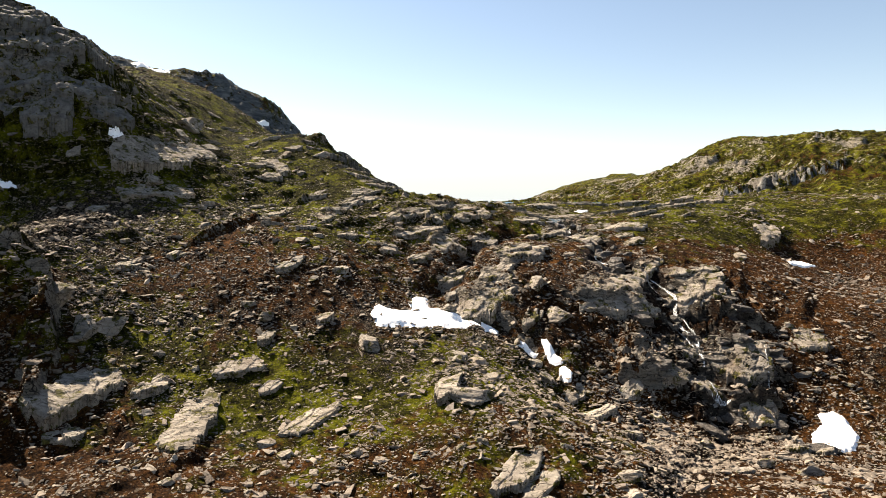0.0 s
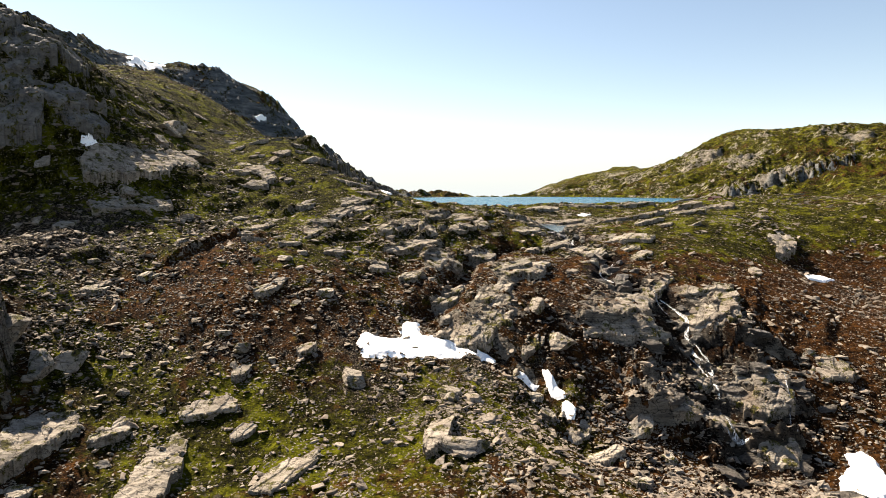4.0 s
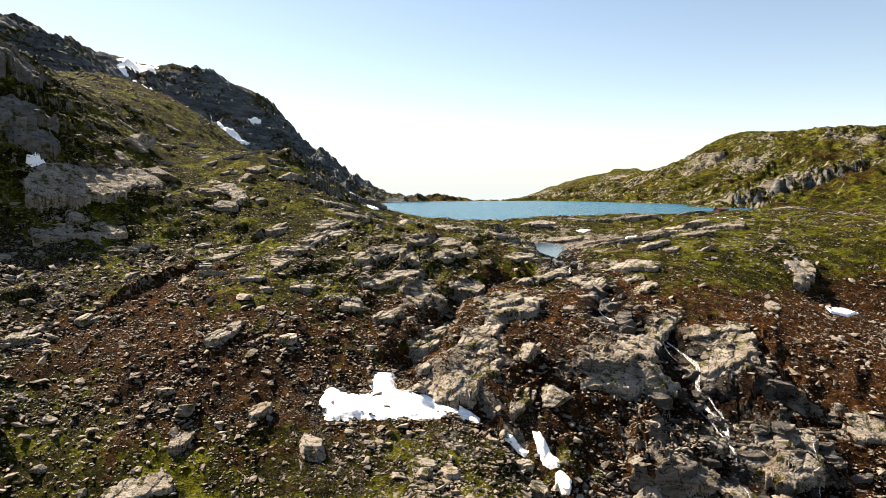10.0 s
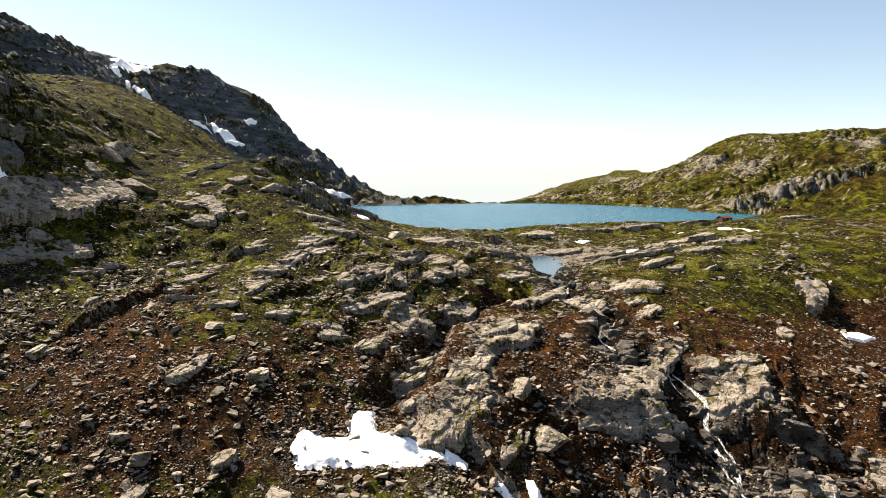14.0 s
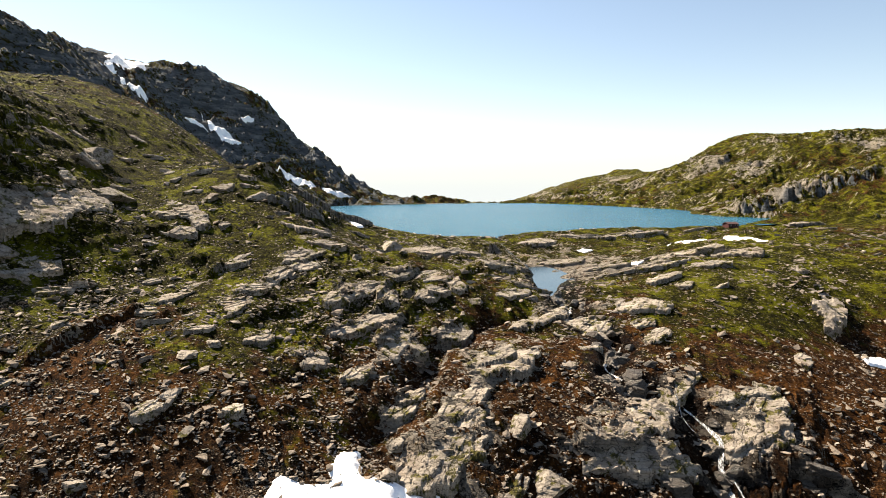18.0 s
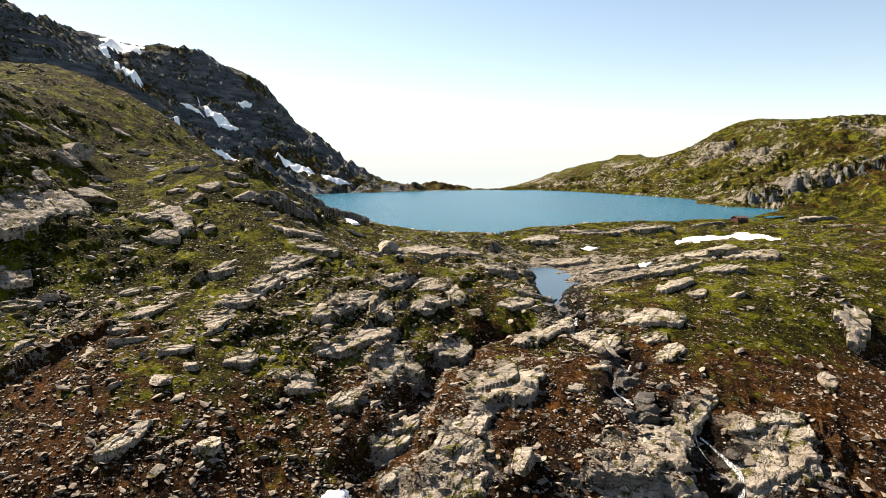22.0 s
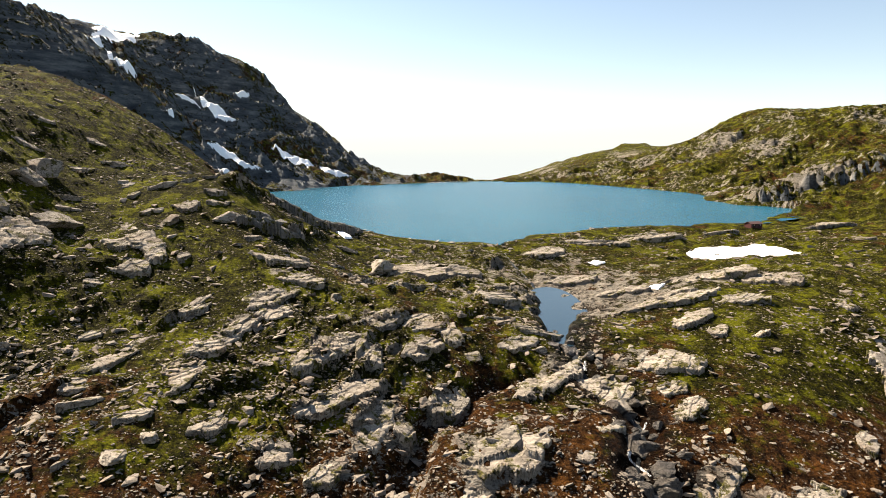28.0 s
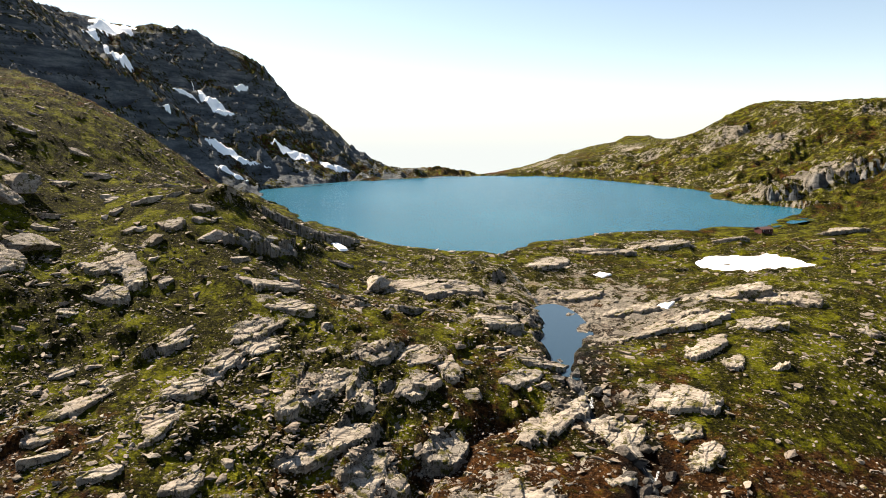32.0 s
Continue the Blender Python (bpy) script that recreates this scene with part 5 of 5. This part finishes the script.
snow_patch([(-206.5, 871.6), (-193.6, 887.5), (-178.6, 898.2), (-157.2, 897.5), (-158.3, 854.0), (-179.9, 873.5), (-194.7, 872.6)], 1.4, "snow streak at the foot of the far mountain")
snow_patch([(-149.6, 877.8), (-134.0, 887.8), (-114.3, 906.9), (-125.8, 881.1), (-140.4, 866.0)], 1.4, "snow streak at the foot of the far mountain")
snow_patch([(-229.1, 722.4), (-223.4, 760.8), (-199.9, 760.6), (-186.6, 793.0), (-202.6, 750.0), (-219.4, 732.9)], 1.4, "snow streak at the foot of the far mountain")
snow_patch([(-210.7, 694.0), (-198.7, 696.0), (-186.2, 714.8), (-191.2, 696.4), (-201.7, 685.8)], 1.4, "snow streak at the foot of the far mountain")
snow_patch([(-278.2, 740.6), (-262.1, 721.5), (-260.0, 719.9), (-263.3, 712.7)], 1.4, "snow streak on the far mountain face")
snow_patch([(-276.4, 955.5), (-270.7, 997.5), (-263.4, 969.1), (-274.3, 955.5)], 2.0, "snow streak on the far mountain face")
ribbon("waterfall", [(57.0, 172.5), (59.7, 169.2), (61.1, 165.6), (59.9, 161.3), (60.6, 157.2), (62.0, 153.7), (61.7, 149.1), (61.1, 145.3)], [0.31, 0.56, 0.74, 0.81, 0.74, 0.68, 0.62, 0.50], 0.15, WHITE_WATER, "white cascade falling over a dark cliff", "waterfall", False)
ribbon("waterfall", [(60.4, 162.0), (61.7, 158.5), (62.7, 154.5), (62.3, 151.5)], [0.25, 0.37, 0.37, 0.31], 0.15, WHITE_WATER, "thin strand of falling water", "waterfall", False)
ribbon("waterfall", [(59.9, 161.3), (59.1, 157.9), (60.4, 154.6), (60.9, 150.7)], [0.31, 0.43, 0.37, 0.25], 0.15, WHITE_WATER, "thin strand of falling water", "waterfall", False)
ribbon("waterfall", [(61.0, 144.5), (60.7, 137.4), (62.4, 136.4), (63.8, 135.7)], [0.37, 0.56, 0.56, 0.43], 0.15, WHITE_WATER, "white cascade over stepped rock", "waterfall", False)
ribbon("waterfall", [(59.2, 137.9), (60.4, 137.2), (61.9, 136.1)], [0.25, 0.37, 0.31], 0.15, WHITE_WATER, "thin strand of falling water", "waterfall", False)
ribbon("waterfall", [(55.7, 173.8), (56.4, 169.5), (57.9, 167.9)], [0.19, 0.31, 0.19], 0.15, WHITE_WATER, "thin strand of falling water", "waterfall", False)
ribbon("waterfall", [(77.0, 151.2), (74.8, 143.2), (72.4, 136.1), (73.2, 135.8)], [0.12, 0.22, 0.22, 0.19], 0.15, WHITE_WATER, "thin strand of falling water", "waterfall", False)
ribbon("waterfall", [(50.2, 193.3), (47.0, 187.8), (44.0, 182.5), (45.6, 181.1), (47.0, 178.4)], [0.37, 0.56, 0.56, 0.56, 0.43], 0.15, WHITE_WATER, "small white cascade in the stream bed", "waterfall", False)
ribbon("waterfall", [(42.7, 212.6), (42.2, 211.2), (42.4, 209.8)], [0.50, 0.74, 0.50], 0.15, WHITE_WATER, "small white cascade below the pool", "waterfall", False)
ribbon("waterfall", [(51.1, 286.0), (47.5, 281.1)], [0.37, 0.50], 0.15, WHITE_WATER, "small white cascade above the pool", "waterfall", False)


# the pool and the stream that drains the lake
t_ = np.linspace(0, 2 * np.pi, 49)[:-1]
pool_rim = [(42 + 9.5 * math.cos(a) + 3.0 * math.sin(a), 251 + 33 * math.sin(a), -8.0) for a in t_]
me = bpy.data.meshes.new("pool")
me.from_pydata([(42, 251, -8.0)] + pool_rim, [], [(0, 1 + k, 1 + (k + 1) % 48) for k in range(48)])
me.materials.append(POOL_WATER)
tagged(new("pool", me), "still dark-blue pool between pale rock shelves", "pool", kind="structure")
ribbon("stream", STREAM[:6], [1.6, 1.0, 0.9, 1.0, 1.6, 3.0], 0.1, STREAM_WATER, "shallow stream running down from the lake", "stream")
ribbon("stream", STREAM[7:16], [2.4, 1.6, 1.3, 1.2, 1.1, 1.0, 1.0, 1.0, 0.9], 0.35, STREAM_WATER, "dark stream tumbling between rock slabs", "stream")

# ---------------------------------------------------------------- the hut by the lake
def part(name, bm, material, parent, label=""):
    me = bpy.data.meshes.new(name)
    bm.to_mesh(me)
    bm.free()
    me.materials.append(material)
    ob = new(name, me)
    ob.parent = parent
    if label:
        ob["label"] = label
    return ob


def box(size, at):
    bm = bmesh.new()
    bmesh.ops.create_cube(bm, size=1, matrix=Matrix.LocRotScale(at, None, size))
    bmesh.ops.bevel(bm, geom=list(bm.edges), offset=min(size) * 0.12, segments=1, affect="EDGES")
    return bm


RED, DARK_ROOF, WHITE_TRIM, DARK_GLASS = plain("red_boards", (0.055, 0.010, 0.010)), plain("dark_roof", (0.07, 0.035, 0.032)), plain("white_trim", (0.75, 0.74, 0.7)), plain("dark_pane", (0.02, 0.022, 0.025), 0.15)


def hut(x, y, z, heading):
    root = new("hut")
    bm = bmesh.new()
    ring = [(-3.4, -2.2), (3.4, -2.2), (3.4, 2.2), (-3.4, 2.2)]
    low = [bm.verts.new((a, b, -1.0)) for a, b in ring]
    top = [bm.verts.new((a, b, 1.7)) for a, b in ring]
    ridge = [bm.verts.new((-3.4, 0, 2.6)), bm.verts.new((3.4, 0, 2.6))]
    for k in range(4):
        if k in (0, 2):
            bm.faces.new((low[k], low[(k + 1) % 4], top[(k + 1) % 4], top[k]))
    bm.faces.new((low[1], low[2], top[2], ridge[1], top[1]))
    bm.faces.new((low[3], low[0], top[0], ridge[0], top[3]))
    bm.faces.new(low[::-1])
    part("wall", bm, RED, root, "dark red board walls")
    for side in (-1, 1):
        bm = box((7.6, 2.75, 0.14), (0, 0, 0))
        bmesh.ops.transform(bm, matrix=pose(0, side * 1.22, 2.17, side * -22.3), verts=bm.verts)
        part("roof", bm, DARK_ROOF, root)
    for a in (-2.0, 1.9):
        pane = part("window", box((0.9, 0.06, 0.8), (a, -2.23, 1.0)), DARK_GLASS, root)
        for b in (-0.5, 0.5):
            part("frame", box((0.09, 0.1, 0.95), (a + b, -2.25, 1.0)), WHITE_TRIM, pane)
    part("door", box((0.9, 0.08, 1.7), (0, -2.24, 0.5)), DARK_ROOF, root)
    root.matrix_world = pose(x, y, z, 0, 0, heading)
    return tagged(root, "small dark red wooden hut at the lake's edge", "hut")


hut(164.8, 395.2, 0.1, 20)
